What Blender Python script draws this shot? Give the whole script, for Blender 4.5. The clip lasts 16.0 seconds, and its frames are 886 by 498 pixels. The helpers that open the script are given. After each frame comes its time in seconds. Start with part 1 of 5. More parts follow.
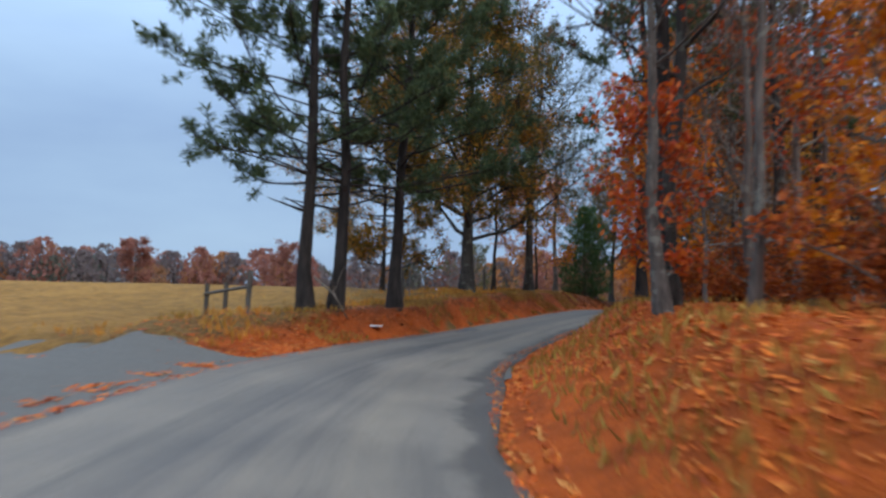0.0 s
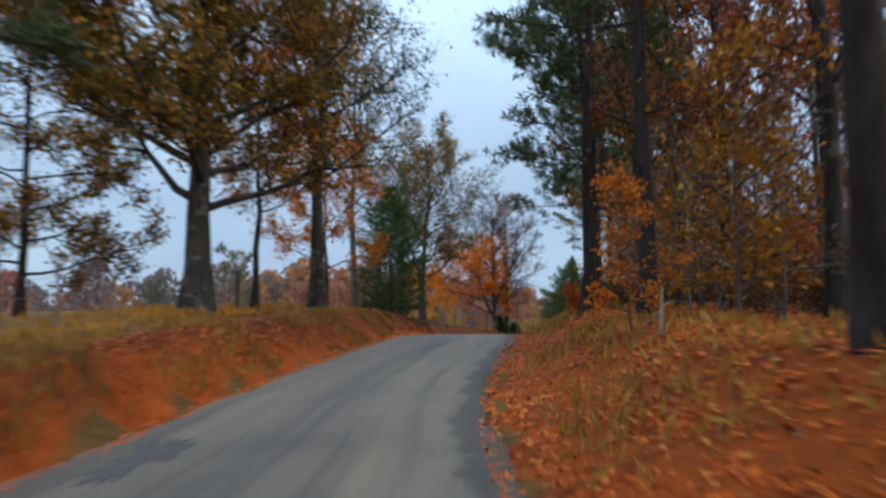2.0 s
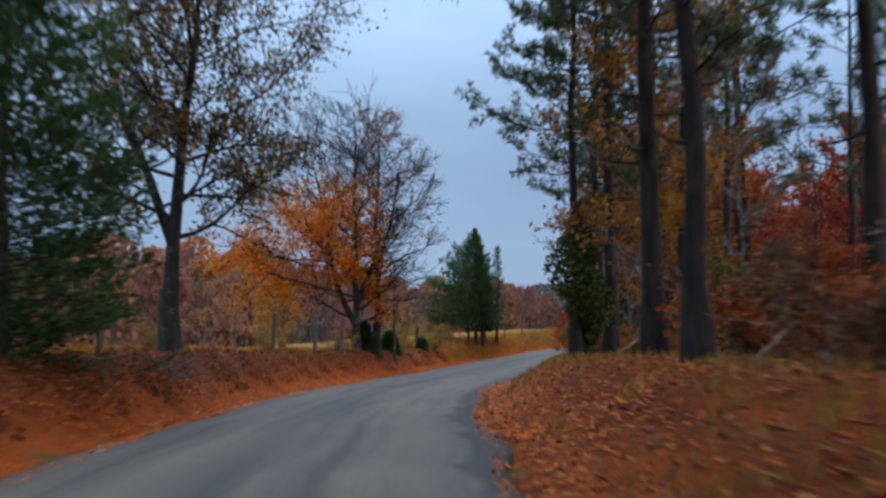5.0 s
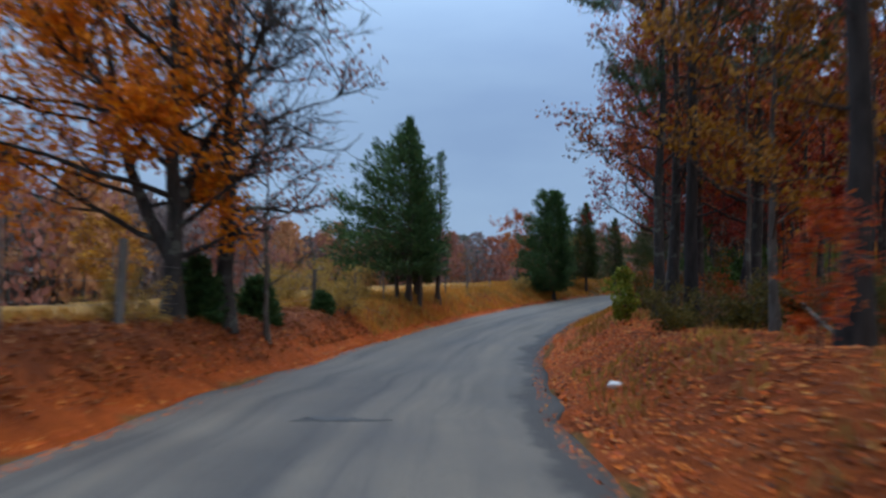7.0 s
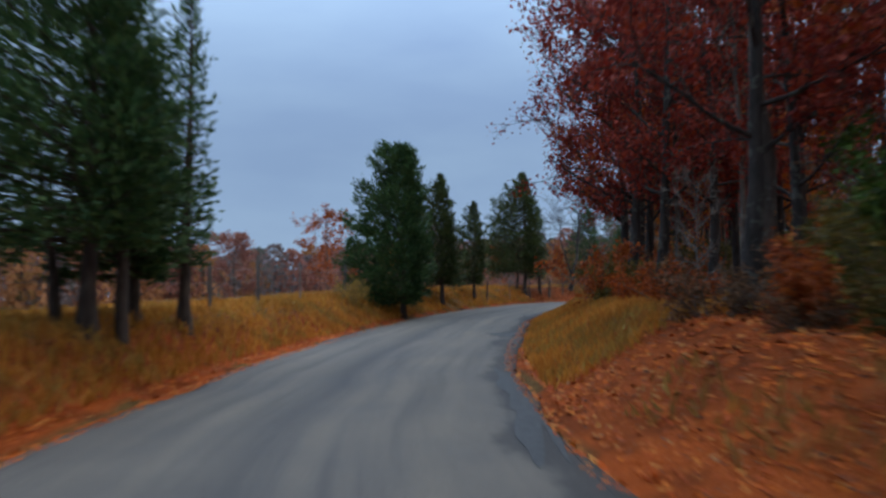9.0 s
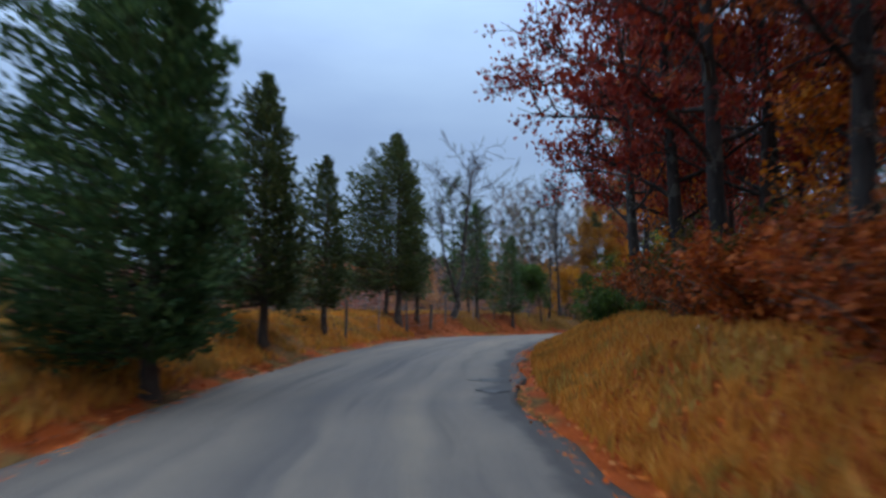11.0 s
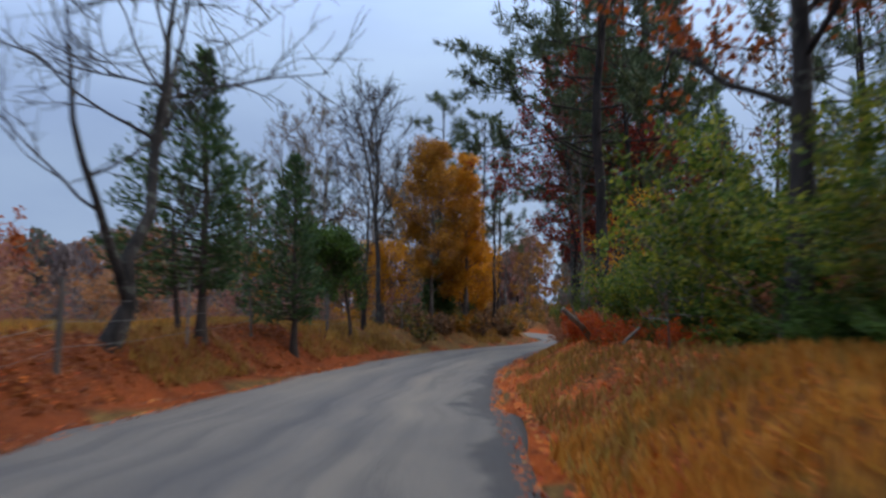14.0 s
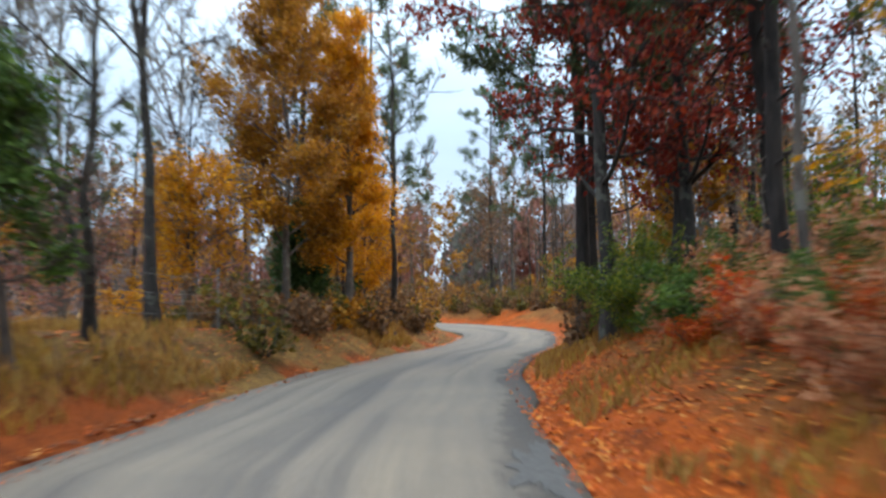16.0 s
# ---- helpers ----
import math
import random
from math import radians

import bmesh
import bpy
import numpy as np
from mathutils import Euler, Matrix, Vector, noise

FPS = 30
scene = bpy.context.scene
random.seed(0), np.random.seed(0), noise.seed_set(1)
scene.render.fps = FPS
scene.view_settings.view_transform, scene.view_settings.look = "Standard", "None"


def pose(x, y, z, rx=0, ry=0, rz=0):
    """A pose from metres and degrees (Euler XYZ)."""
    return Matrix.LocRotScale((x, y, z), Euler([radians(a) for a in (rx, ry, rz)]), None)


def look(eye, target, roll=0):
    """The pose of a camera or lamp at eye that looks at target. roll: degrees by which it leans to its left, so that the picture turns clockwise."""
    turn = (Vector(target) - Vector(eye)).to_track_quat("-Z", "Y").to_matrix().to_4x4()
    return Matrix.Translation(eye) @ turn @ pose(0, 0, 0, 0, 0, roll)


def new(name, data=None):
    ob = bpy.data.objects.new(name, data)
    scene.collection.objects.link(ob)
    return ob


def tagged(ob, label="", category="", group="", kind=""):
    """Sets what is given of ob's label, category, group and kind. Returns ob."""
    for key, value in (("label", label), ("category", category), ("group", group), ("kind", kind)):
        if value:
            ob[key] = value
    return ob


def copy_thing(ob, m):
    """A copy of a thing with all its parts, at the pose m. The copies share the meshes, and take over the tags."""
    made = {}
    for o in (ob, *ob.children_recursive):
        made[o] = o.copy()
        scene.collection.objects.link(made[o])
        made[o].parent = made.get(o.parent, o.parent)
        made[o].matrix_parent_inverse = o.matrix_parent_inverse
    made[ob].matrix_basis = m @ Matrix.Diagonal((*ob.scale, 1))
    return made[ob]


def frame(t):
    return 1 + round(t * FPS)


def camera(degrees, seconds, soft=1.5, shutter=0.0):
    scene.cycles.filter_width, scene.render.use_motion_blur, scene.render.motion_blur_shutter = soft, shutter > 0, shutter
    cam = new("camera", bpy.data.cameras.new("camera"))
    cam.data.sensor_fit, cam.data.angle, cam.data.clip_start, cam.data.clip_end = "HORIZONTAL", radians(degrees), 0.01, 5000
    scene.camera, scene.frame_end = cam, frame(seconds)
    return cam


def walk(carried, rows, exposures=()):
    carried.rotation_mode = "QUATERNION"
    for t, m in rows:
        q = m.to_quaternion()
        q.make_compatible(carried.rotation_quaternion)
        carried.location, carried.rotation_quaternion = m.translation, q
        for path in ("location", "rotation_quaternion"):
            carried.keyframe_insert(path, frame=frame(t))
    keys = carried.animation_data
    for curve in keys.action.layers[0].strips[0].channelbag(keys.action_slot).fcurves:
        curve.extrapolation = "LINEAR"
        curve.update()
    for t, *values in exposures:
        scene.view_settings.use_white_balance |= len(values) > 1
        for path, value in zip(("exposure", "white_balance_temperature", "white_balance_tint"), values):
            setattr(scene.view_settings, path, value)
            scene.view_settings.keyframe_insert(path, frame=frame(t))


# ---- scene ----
cam = camera(60.0, 16.0, soft=2.6, shutter=0.55)
PATH = [
    (0, (0.001, -0.000, 0.848), (-0.035, 1.994, 0.995), 1.60),
    (0.5, (-0.162, 4.312, 0.987), (-0.133, 6.306, 1.147), 2.01),
    (1, (-0.109, 8.596, 1.079), (0.062, 10.581, 1.253), 1.57),
    (1.5, (0.195, 12.898, 1.092), (0.601, 14.847, 1.284), 1.01),
    (2, (1.020, 17.150, 1.197), (1.574, 19.062, 1.395), -0.36),
    (2.5, (2.173, 21.120, 1.364), (2.858, 22.988, 1.565), -0.66),
    (3, (3.432, 25.260, 1.458), (4.235, 27.080, 1.666), -0.95),
    (3.5, (4.918, 29.252, 1.592), (5.783, 31.044, 1.800), -0.00),
    (4, (6.489, 33.183, 1.810), (7.376, 34.964, 2.012), 0.00),
    (4.5, (8.097, 37.133, 2.040), (8.986, 38.915, 2.230), 0.00),
    (5, (9.737, 41.167, 2.212), (10.623, 42.952, 2.382), 0.00),
    (5.5, (11.441, 45.334, 2.241), (12.340, 47.115, 2.384), 1.71),
    (6, (13.234, 49.686, 2.017), (14.180, 51.445, 2.125), 1.63),
    (6.5, (15.176, 53.941, 1.815), (16.203, 55.655, 1.896), 1.49),
    (7, (17.339, 58.061, 1.576), (18.462, 59.715, 1.635), 0.59),
    (7.5, (19.819, 62.128, 1.333), (21.046, 63.707, 1.380), -0.08),
    (8, (22.515, 65.937, 1.099), (23.847, 67.428, 1.153), -0.72),
    (8.5, (25.360, 69.431, 0.897), (26.775, 70.843, 0.976), -1.32),
    (9, (28.243, 72.767, 0.862), (29.752, 74.075, 0.976), -0.64),
    (9.5, (31.447, 76.026, 0.841), (33.008, 77.268, 0.983), -0.00),
    (10, (34.841, 79.195, 0.882), (36.455, 80.365, 1.043), -0.00),
    (10.5, (38.393, 82.173, 0.941), (40.077, 83.239, 1.114), 0.00),
    (11, (42.081, 84.844, 0.998), (43.843, 85.773, 1.176), 0.00),
    (11.5, (45.849, 87.141, 1.074), (47.679, 87.927, 1.252), 0.40),
    (12, (49.583, 89.125, 1.151), (51.448, 89.826, 1.323), 0.01),
    (12.5, (53.339, 90.788, 1.376), (55.230, 91.416, 1.543), 1.48),
    (13, (57.208, 92.212, 1.387), (59.120, 92.776, 1.554), 0.64),
    (13.5, (61.178, 93.514, 1.440), (63.109, 94.009, 1.605), -0.13),
    (14, (65.330, 94.553, 1.504), (67.281, 94.957, 1.674), 0.19),
    (14.5, (69.684, 95.792, 1.558), (71.652, 96.105, 1.724), 0.07),
    (15, (74.074, 96.758, 1.508), (76.054, 96.991, 1.664), -0.36),
    (15.5, (78.441, 97.555, 1.414), (80.430, 97.707, 1.560), -1.14),
    (16, (82.720, 98.124, 1.345), (84.714, 98.185, 1.478), -1.37),
]
EXPOSURES = [(0, 0.05, 6600, 10), (1.5, 0.3, 7200, 9), (2.2, 0.28, 6950, 8), (3, 0.38, 6550, 4), (5.5, -0.15, 6500, 10), (7.5, -0.15, 6350, 10), (9, -0.24, 6500, 10), (11.5, -0.05, 6500, 14), (12.5, -0.12, 6550, 17), (13.8, -0.12, 6800, 17), (14.6, 0.22, 7100, 13), (15.2, 0.65, 7400, 10), (16, 0.95, 7700, 9)]
walk(cam, [(t, look(eye, target, roll)) for t, eye, target, roll in PATH], EXPOSURES)

# ---- sky and light: an overcast late-autumn morning ----
SUN_EL, SUN_ROT = radians(38), radians(150)
world = bpy.data.worlds.new("overcast_sky")
scene.world = world
world.use_nodes = True
wn, wl = world.node_tree.nodes, world.node_tree.links
wn.clear()
w_out = wn.new("ShaderNodeOutputWorld")
w_bg = wn.new("ShaderNodeBackground")
w_sky = wn.new("ShaderNodeTexSky")
w_sky.sky_type, w_sky.sun_disc = "NISHITA", False
w_sky.sun_elevation, w_sky.sun_rotation = SUN_EL, SUN_ROT
w_sky.dust_density, w_sky.ozone_density = 2.0, 2.5
w_co = wn.new("ShaderNodeTexCoord")
w_map = wn.new("ShaderNodeMapping")
w_map.inputs["Scale"].default_value = (1.0, 1.0, 3.2)
w_cloud = wn.new("ShaderNodeTexNoise")
w_cloud.inputs["Scale"].default_value = 2.4
w_cloud.inputs["Detail"].default_value = 5.0
w_cloud.inputs["Roughness"].default_value = 0.5
w_ramp = wn.new("ShaderNodeValToRGB")
w_ramp.color_ramp.elements[0].position, w_ramp.color_ramp.elements[0].color = 0.30, (2.85, 4.25, 6.75, 1)
w_ramp.color_ramp.elements[1].position, w_ramp.color_ramp.elements[1].color = 0.74, (3.95, 5.75, 8.1, 1)
w_mix = wn.new("ShaderNodeMix")
w_mix.data_type = "RGBA"
w_mix.inputs["Factor"].default_value = 0.86
w_bg.inputs["Strength"].default_value = 0.105
wl.new(w_co.outputs["Generated"], w_map.inputs["Vector"])
wl.new(w_map.outputs["Vector"], w_cloud.inputs["Vector"])
wl.new(w_cloud.outputs["Fac"], w_ramp.inputs["Fac"])
wl.new(w_sky.outputs["Color"], w_mix.inputs["A"])
wl.new(w_ramp.outputs["Color"], w_mix.inputs["B"])
# an overcast sky is about three times as bright overhead as at the horizon
w_sep = wn.new("ShaderNodeSeparateXYZ")
w_up = wn.new("ShaderNodeMapRange")
w_up.interpolation_type = "SMOOTHSTEP"
w_up.inputs["From Min"].default_value, w_up.inputs["From Max"].default_value = 0.15, 1.0
w_up.inputs["To Min"].default_value, w_up.inputs["To Max"].default_value = 1.0, 4.6
w_gain = wn.new("ShaderNodeVectorMath")
w_gain.operation = "SCALE"
wl.new(w_co.outputs["Generated"], w_sep.inputs["Vector"])
wl.new(w_sep.outputs["Z"], w_up.inputs["Value"])
w_white = wn.new("ShaderNodeMix")
w_white.data_type = "RGBA"
w_white.inputs["B"].default_value = (3.5, 4.25, 5.2, 1)
w_veil = wn.new("ShaderNodeMapRange")
w_veil.interpolation_type = "SMOOTHSTEP"
w_veil.inputs["From Min"].default_value, w_veil.inputs["From Max"].default_value = 0.4, 0.9
wl.new(w_sep.outputs["Z"], w_veil.inputs["Value"])
wl.new(w_veil.outputs["Result"], w_white.inputs["Factor"])
wl.new(w_mix.outputs["Result"], w_white.inputs["A"])
wl.new(w_white.outputs["Result"], w_gain.inputs[0])
wl.new(w_up.outputs["Result"], w_gain.inputs["Scale"])
wl.new(w_gain.outputs["Vector"], w_bg.inputs["Color"])
wl.new(w_bg.outputs["Background"], w_out.inputs["Surface"])

sun = new("sun", bpy.data.lights.new("sun", "SUN"))
sun.data.energy, sun.data.angle, sun.data.color = 1.5, radians(40), (1.0, 0.91, 0.80)
sun.matrix_world = look((math.sin(SUN_ROT) * 50, math.cos(SUN_ROT) * 50, 40), (0, 0, 0))

# ---- materials ----
def node_material(name, rough=0.9):
    m = bpy.data.materials.new(name)
    m.use_nodes = True
    b = m.node_tree.nodes["Principled BSDF"]
    b.inputs["Roughness"].default_value = rough
    b.inputs["Specular IOR Level"].default_value = 0.25
    return m, m.node_tree.nodes, m.node_tree.links, b


def noise_node(n, l, scale, detail=4.0, rough=0.6, coords="Object", stretch=(1, 1, 1)):
    co = n.new("ShaderNodeTexCoord")
    mp = n.new("ShaderNodeMapping")
    mp.inputs["Scale"].default_value = stretch
    tx = n.new("ShaderNodeTexNoise")
    tx.inputs["Scale"].default_value = scale
    tx.inputs["Detail"].default_value = detail
    tx.inputs["Roughness"].default_value = rough
    l.new(co.outputs[coords], mp.inputs["Vector"])
    l.new(mp.outputs["Vector"], tx.inputs["Vector"])
    return tx.outputs["Fac"]


def ramp_node(n, l, fac, stops):
    r = n.new("ShaderNodeValToRGB")
    els = r.color_ramp.elements
    while len(els) < len(stops):
        els.new(0.5)
    for e, (pos, col) in zip(els, stops):
        e.position, e.color = pos, (*col, 1)
    l.new(fac, r.inputs["Fac"])
    return r.outputs["Color"]


def mix_node(n, l, fac, a, b, mode="MIX"):
    x = n.new("ShaderNodeMix")
    x.data_type, x.blend_type = "RGBA", mode
    for key, v in (("Factor", fac), ("A", a), ("B", b)):
        if isinstance(v, (int, float)):
            x.inputs[key].default_value = v
        elif isinstance(v, tuple):
            x.inputs[key].default_value = (*v, 1)
        else:
            l.new(v, x.inputs[key])
    return x.outputs["Result"]


def math_node(n, l, op, a, b=0.0):
    x = n.new("ShaderNodeMath")
    x.operation = op
    x.use_clamp = op == "SUBTRACT"
    for k, v in enumerate((a, b)):
        if isinstance(v, (int, float)):
            x.inputs[k].default_value = v
        else:
            l.new(v, x.inputs[k])
    return x.outputs[0]


def bump_node(n, l, b, height, strength, distance):
    x = n.new("ShaderNodeBump")
    x.inputs["Strength"].default_value = strength
    x.inputs["Distance"].default_value = distance
    l.new(height, x.inputs["Height"])
    l.new(x.outputs["Normal"], b.inputs["Normal"])


def leaf_material(name, stops, translucent=0.35, rough=0.6, mottle=0.7):
    m, n, l, b = node_material(name, rough)
    geo = n.new("ShaderNodeNewGeometry")
    tone = noise_node(n, l, 0.55, 2.0)
    col = ramp_node(n, l, geo.outputs["Random Per Island"], stops)
    dark = mix_node(n, l, mottle, col, ramp_node(n, l, tone, [(0.3, (0.5, 0.5, 0.5)), (0.7, (1.1, 1.1, 1.1))]), "MULTIPLY")
    l.new(dark, b.inputs["Base Color"])
    tr = n.new("ShaderNodeBsdfTranslucent")
    l.new(dark, tr.inputs["Color"])
    ms = n.new("ShaderNodeMixShader")
    ms.inputs["Fac"].default_value = translucent
    l.new(b.outputs["BSDF"], ms.inputs[1])
    l.new(tr.outputs["BSDF"], ms.inputs[2])
    l.new(ms.outputs["Shader"], n["Material Output"].inputs["Surface"])
    return m


def bark_material(name, dark, light, scale=9.0, moss=0.0):
    m, n, l, b = node_material(name, 0.95)
    plates = noise_node(n, l, scale, 6.0, 0.65, stretch=(1, 1, 0.22))
    patches = noise_node(n, l, 1.3, 3.0)
    info = n.new("ShaderNodeObjectInfo")
    col = ramp_node(n, l, plates, [(0.32, dark), (0.68, light)])
    col = mix_node(n, l, 0.6, col, ramp_node(n, l, patches, [(0.35, (0.55, 0.55, 0.58)), (0.7, (1.15, 1.1, 1.05))]), "MULTIPLY")
    col = mix_node(n, l, 0.35, col, ramp_node(n, l, info.outputs["Random"], [(0.0, (0.6, 0.6, 0.6)), (1.0, (1.2, 1.2, 1.2))]), "MULTIPLY")
    if moss:
        lichen = noise_node(n, l, 3.5, 5.0)
        col = mix_node(n, l, math_node(n, l, "MULTIPLY", math_node(n, l, "GREATER_THAN", lichen, 0.58), moss), col, (0.34, 0.36, 0.30))
    l.new(col, b.inputs["Base Color"])
    bump_node(n, l, b, plates, 0.9, 0.03)
    return m


BARK_PINE = bark_material("pine_bark", (0.013, 0.011, 0.011), (0.052, 0.043, 0.039), 7.0)
BARK_OAK = bark_material("oak_bark", (0.016, 0.014, 0.014), (0.064, 0.057, 0.051), 9.0, 0.15)
BARK_PALE = bark_material("pale_bark", (0.085, 0.075, 0.07), (0.25, 0.22, 0.19), 11.0, 0.4)
BARK_CEDAR = bark_material("cedar_bark", (0.028, 0.020, 0.016), (0.11, 0.085, 0.07), 12.0)
BARK_GREY = bark_material("grey_bark", (0.052, 0.043, 0.038), (0.165, 0.14, 0.12), 10.0, 0.25)

LEAF = {
    "orange": leaf_material("orange_leaves", [(0.0, (0.46, 0.10, 0.006)), (0.5, (0.68, 0.19, 0.010)), (1.0, (0.78, 0.30, 0.015))]),
    "glow": leaf_material("glowing_orange_leaves", [(0.0, (0.58, 0.13, 0.006)), (0.5, (0.80, 0.23, 0.008)), (1.0, (0.86, 0.33, 0.012))], 0.5, 0.6, 0.35),
    "yellow": leaf_material("yellow_leaves", [(0.0, (0.52, 0.19, 0.010)), (0.5, (0.74, 0.31, 0.014)), (1.0, (0.82, 0.42, 0.025))], 0.45),
    "gold": leaf_material("gold_brown_leaves", [(0.0, (0.26, 0.10, 0.012)), (0.5, (0.42, 0.18, 0.018)), (1.0, (0.54, 0.26, 0.025))]),
    "rust": leaf_material("rust_leaves", [(0.0, (0.20, 0.040, 0.012)), (0.5, (0.40, 0.082, 0.016)), (1.0, (0.56, 0.155, 0.024))]),
    "red": leaf_material("red_leaves", [(0.0, (0.13, 0.016, 0.014)), (0.5, (0.27, 0.028, 0.018)), (1.0, (0.42, 0.06, 0.02))]),
    "scarlet": leaf_material("scarlet_leaves", [(0.0, (0.40, 0.045, 0.012)), (0.5, (0.60, 0.09, 0.015)), (1.0, (0.70, 0.18, 0.02))]),
    "olive": leaf_material("olive_leaves", [(0.0, (0.055, 0.060, 0.014)), (0.55, (0.12, 0.105, 0.02)), (1.0, (0.26, 0.16, 0.025))]),
    "green": leaf_material("green_leaves", [(0.0, (0.030, 0.055, 0.012)), (0.5, (0.060, 0.10, 0.018)), (1.0, (0.12, 0.15, 0.025))]),
    "grey_green": leaf_material("grey_green_leaves", [(0.0, (0.06, 0.075, 0.04)), (0.5, (0.11, 0.12, 0.055)), (1.0, (0.20, 0.17, 0.07))]),
    "brown": leaf_material("brown_leaves", [(0.0, (0.09, 0.045, 0.022)), (0.5, (0.17, 0.085, 0.04)), (1.0, (0.29, 0.15, 0.07))]),
    # greyed red; on distant crowns and brush the greying is painted haze
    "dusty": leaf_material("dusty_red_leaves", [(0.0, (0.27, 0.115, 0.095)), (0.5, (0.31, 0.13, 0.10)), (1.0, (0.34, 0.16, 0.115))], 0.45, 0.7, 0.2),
    # grey twigs, muted further as painted distance haze
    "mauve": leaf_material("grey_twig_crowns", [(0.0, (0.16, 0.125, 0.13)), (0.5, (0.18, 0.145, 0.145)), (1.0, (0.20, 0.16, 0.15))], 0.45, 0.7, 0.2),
    "copper": leaf_material("coppery_dry_leaves", [(0.0, (0.38, 0.12, 0.055)), (0.5, (0.55, 0.22, 0.11)), (1.0, (0.64, 0.36, 0.21))], 0.45),
    # orange desaturated to paint haze on the field trees
    "orange_pale": leaf_material("pale_orange_leaves", [(0.0, (0.30, 0.14, 0.07)), (0.5, (0.37, 0.18, 0.09)), (1.0, (0.42, 0.23, 0.11))]),
    # sage and orange_dull: far crowns with haze mixed into the base colour
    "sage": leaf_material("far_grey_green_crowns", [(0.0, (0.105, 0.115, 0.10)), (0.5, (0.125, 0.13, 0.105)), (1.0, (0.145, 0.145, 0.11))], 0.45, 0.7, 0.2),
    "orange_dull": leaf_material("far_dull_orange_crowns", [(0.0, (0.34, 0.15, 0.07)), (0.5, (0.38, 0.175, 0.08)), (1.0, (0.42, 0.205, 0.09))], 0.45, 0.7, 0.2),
    "lime": leaf_material("yellow_green_leaves", [(0.0, (0.11, 0.15, 0.016)), (0.5, (0.22, 0.26, 0.03)), (1.0, (0.36, 0.33, 0.045))], 0.55),
    "needle": leaf_material("pine_needles", [(0.0, (0.035, 0.065, 0.032)), (0.5, (0.065, 0.105, 0.045)), (1.0, (0.12, 0.15, 0.058))], 0.25),
    "cedar": leaf_material("cedar_sprays", [(0.0, (0.024, 0.062, 0.024)), (0.5, (0.050, 0.110, 0.036)), (1.0, (0.10, 0.16, 0.048))], 0.3),
    "cedar_rusty": leaf_material("winter_cedar_sprays", [(0.0, (0.032, 0.058, 0.022)), (0.5, (0.058, 0.088, 0.028)), (1.0, (0.105, 0.12, 0.032))], 0.22),
    "holly": leaf_material("broadleaf_evergreen", [(0.0, (0.028, 0.065, 0.012)), (0.5, (0.055, 0.12, 0.018)), (1.0, (0.12, 0.20, 0.03))], 0.3),
}
GRASS = leaf_material("dry_grass", [(0.0, (0.48, 0.17, 0.025)), (0.5, (0.64, 0.26, 0.04)), (1.0, (0.68, 0.34, 0.06))], 0.45)
OLIVE = leaf_material("olive_grass", [(0.0, (0.30, 0.15, 0.032)), (0.5, (0.45, 0.235, 0.048)), (1.0, (0.48, 0.31, 0.062))], 0.35)
LITTER_RUST = leaf_material("old_rust_leaves", [(0.0, (0.085, 0.022, 0.009)), (0.4, (0.19, 0.048, 0.013)), (0.8, (0.30, 0.085, 0.02)), (1.0, (0.42, 0.19, 0.075))], 0.1, 0.7)
BRACKEN = leaf_material("dead_bracken", [(0.0, (0.17, 0.042, 0.012)), (0.5, (0.28, 0.075, 0.018)), (1.0, (0.38, 0.14, 0.035))], 0.35)
WEEDS = leaf_material("dull_weeds", [(0.0, (0.27, 0.12, 0.035)), (0.5, (0.41, 0.205, 0.055)), (1.0, (0.38, 0.24, 0.065))], 0.4)
LITTER = leaf_material("fallen_leaves", [(0.0, (0.34, 0.046, 0.005)), (0.4, (0.58, 0.102, 0.007)), (0.8, (0.68, 0.165, 0.012)), (1.0, (0.60, 0.27, 0.07))], 0.1, 0.7)


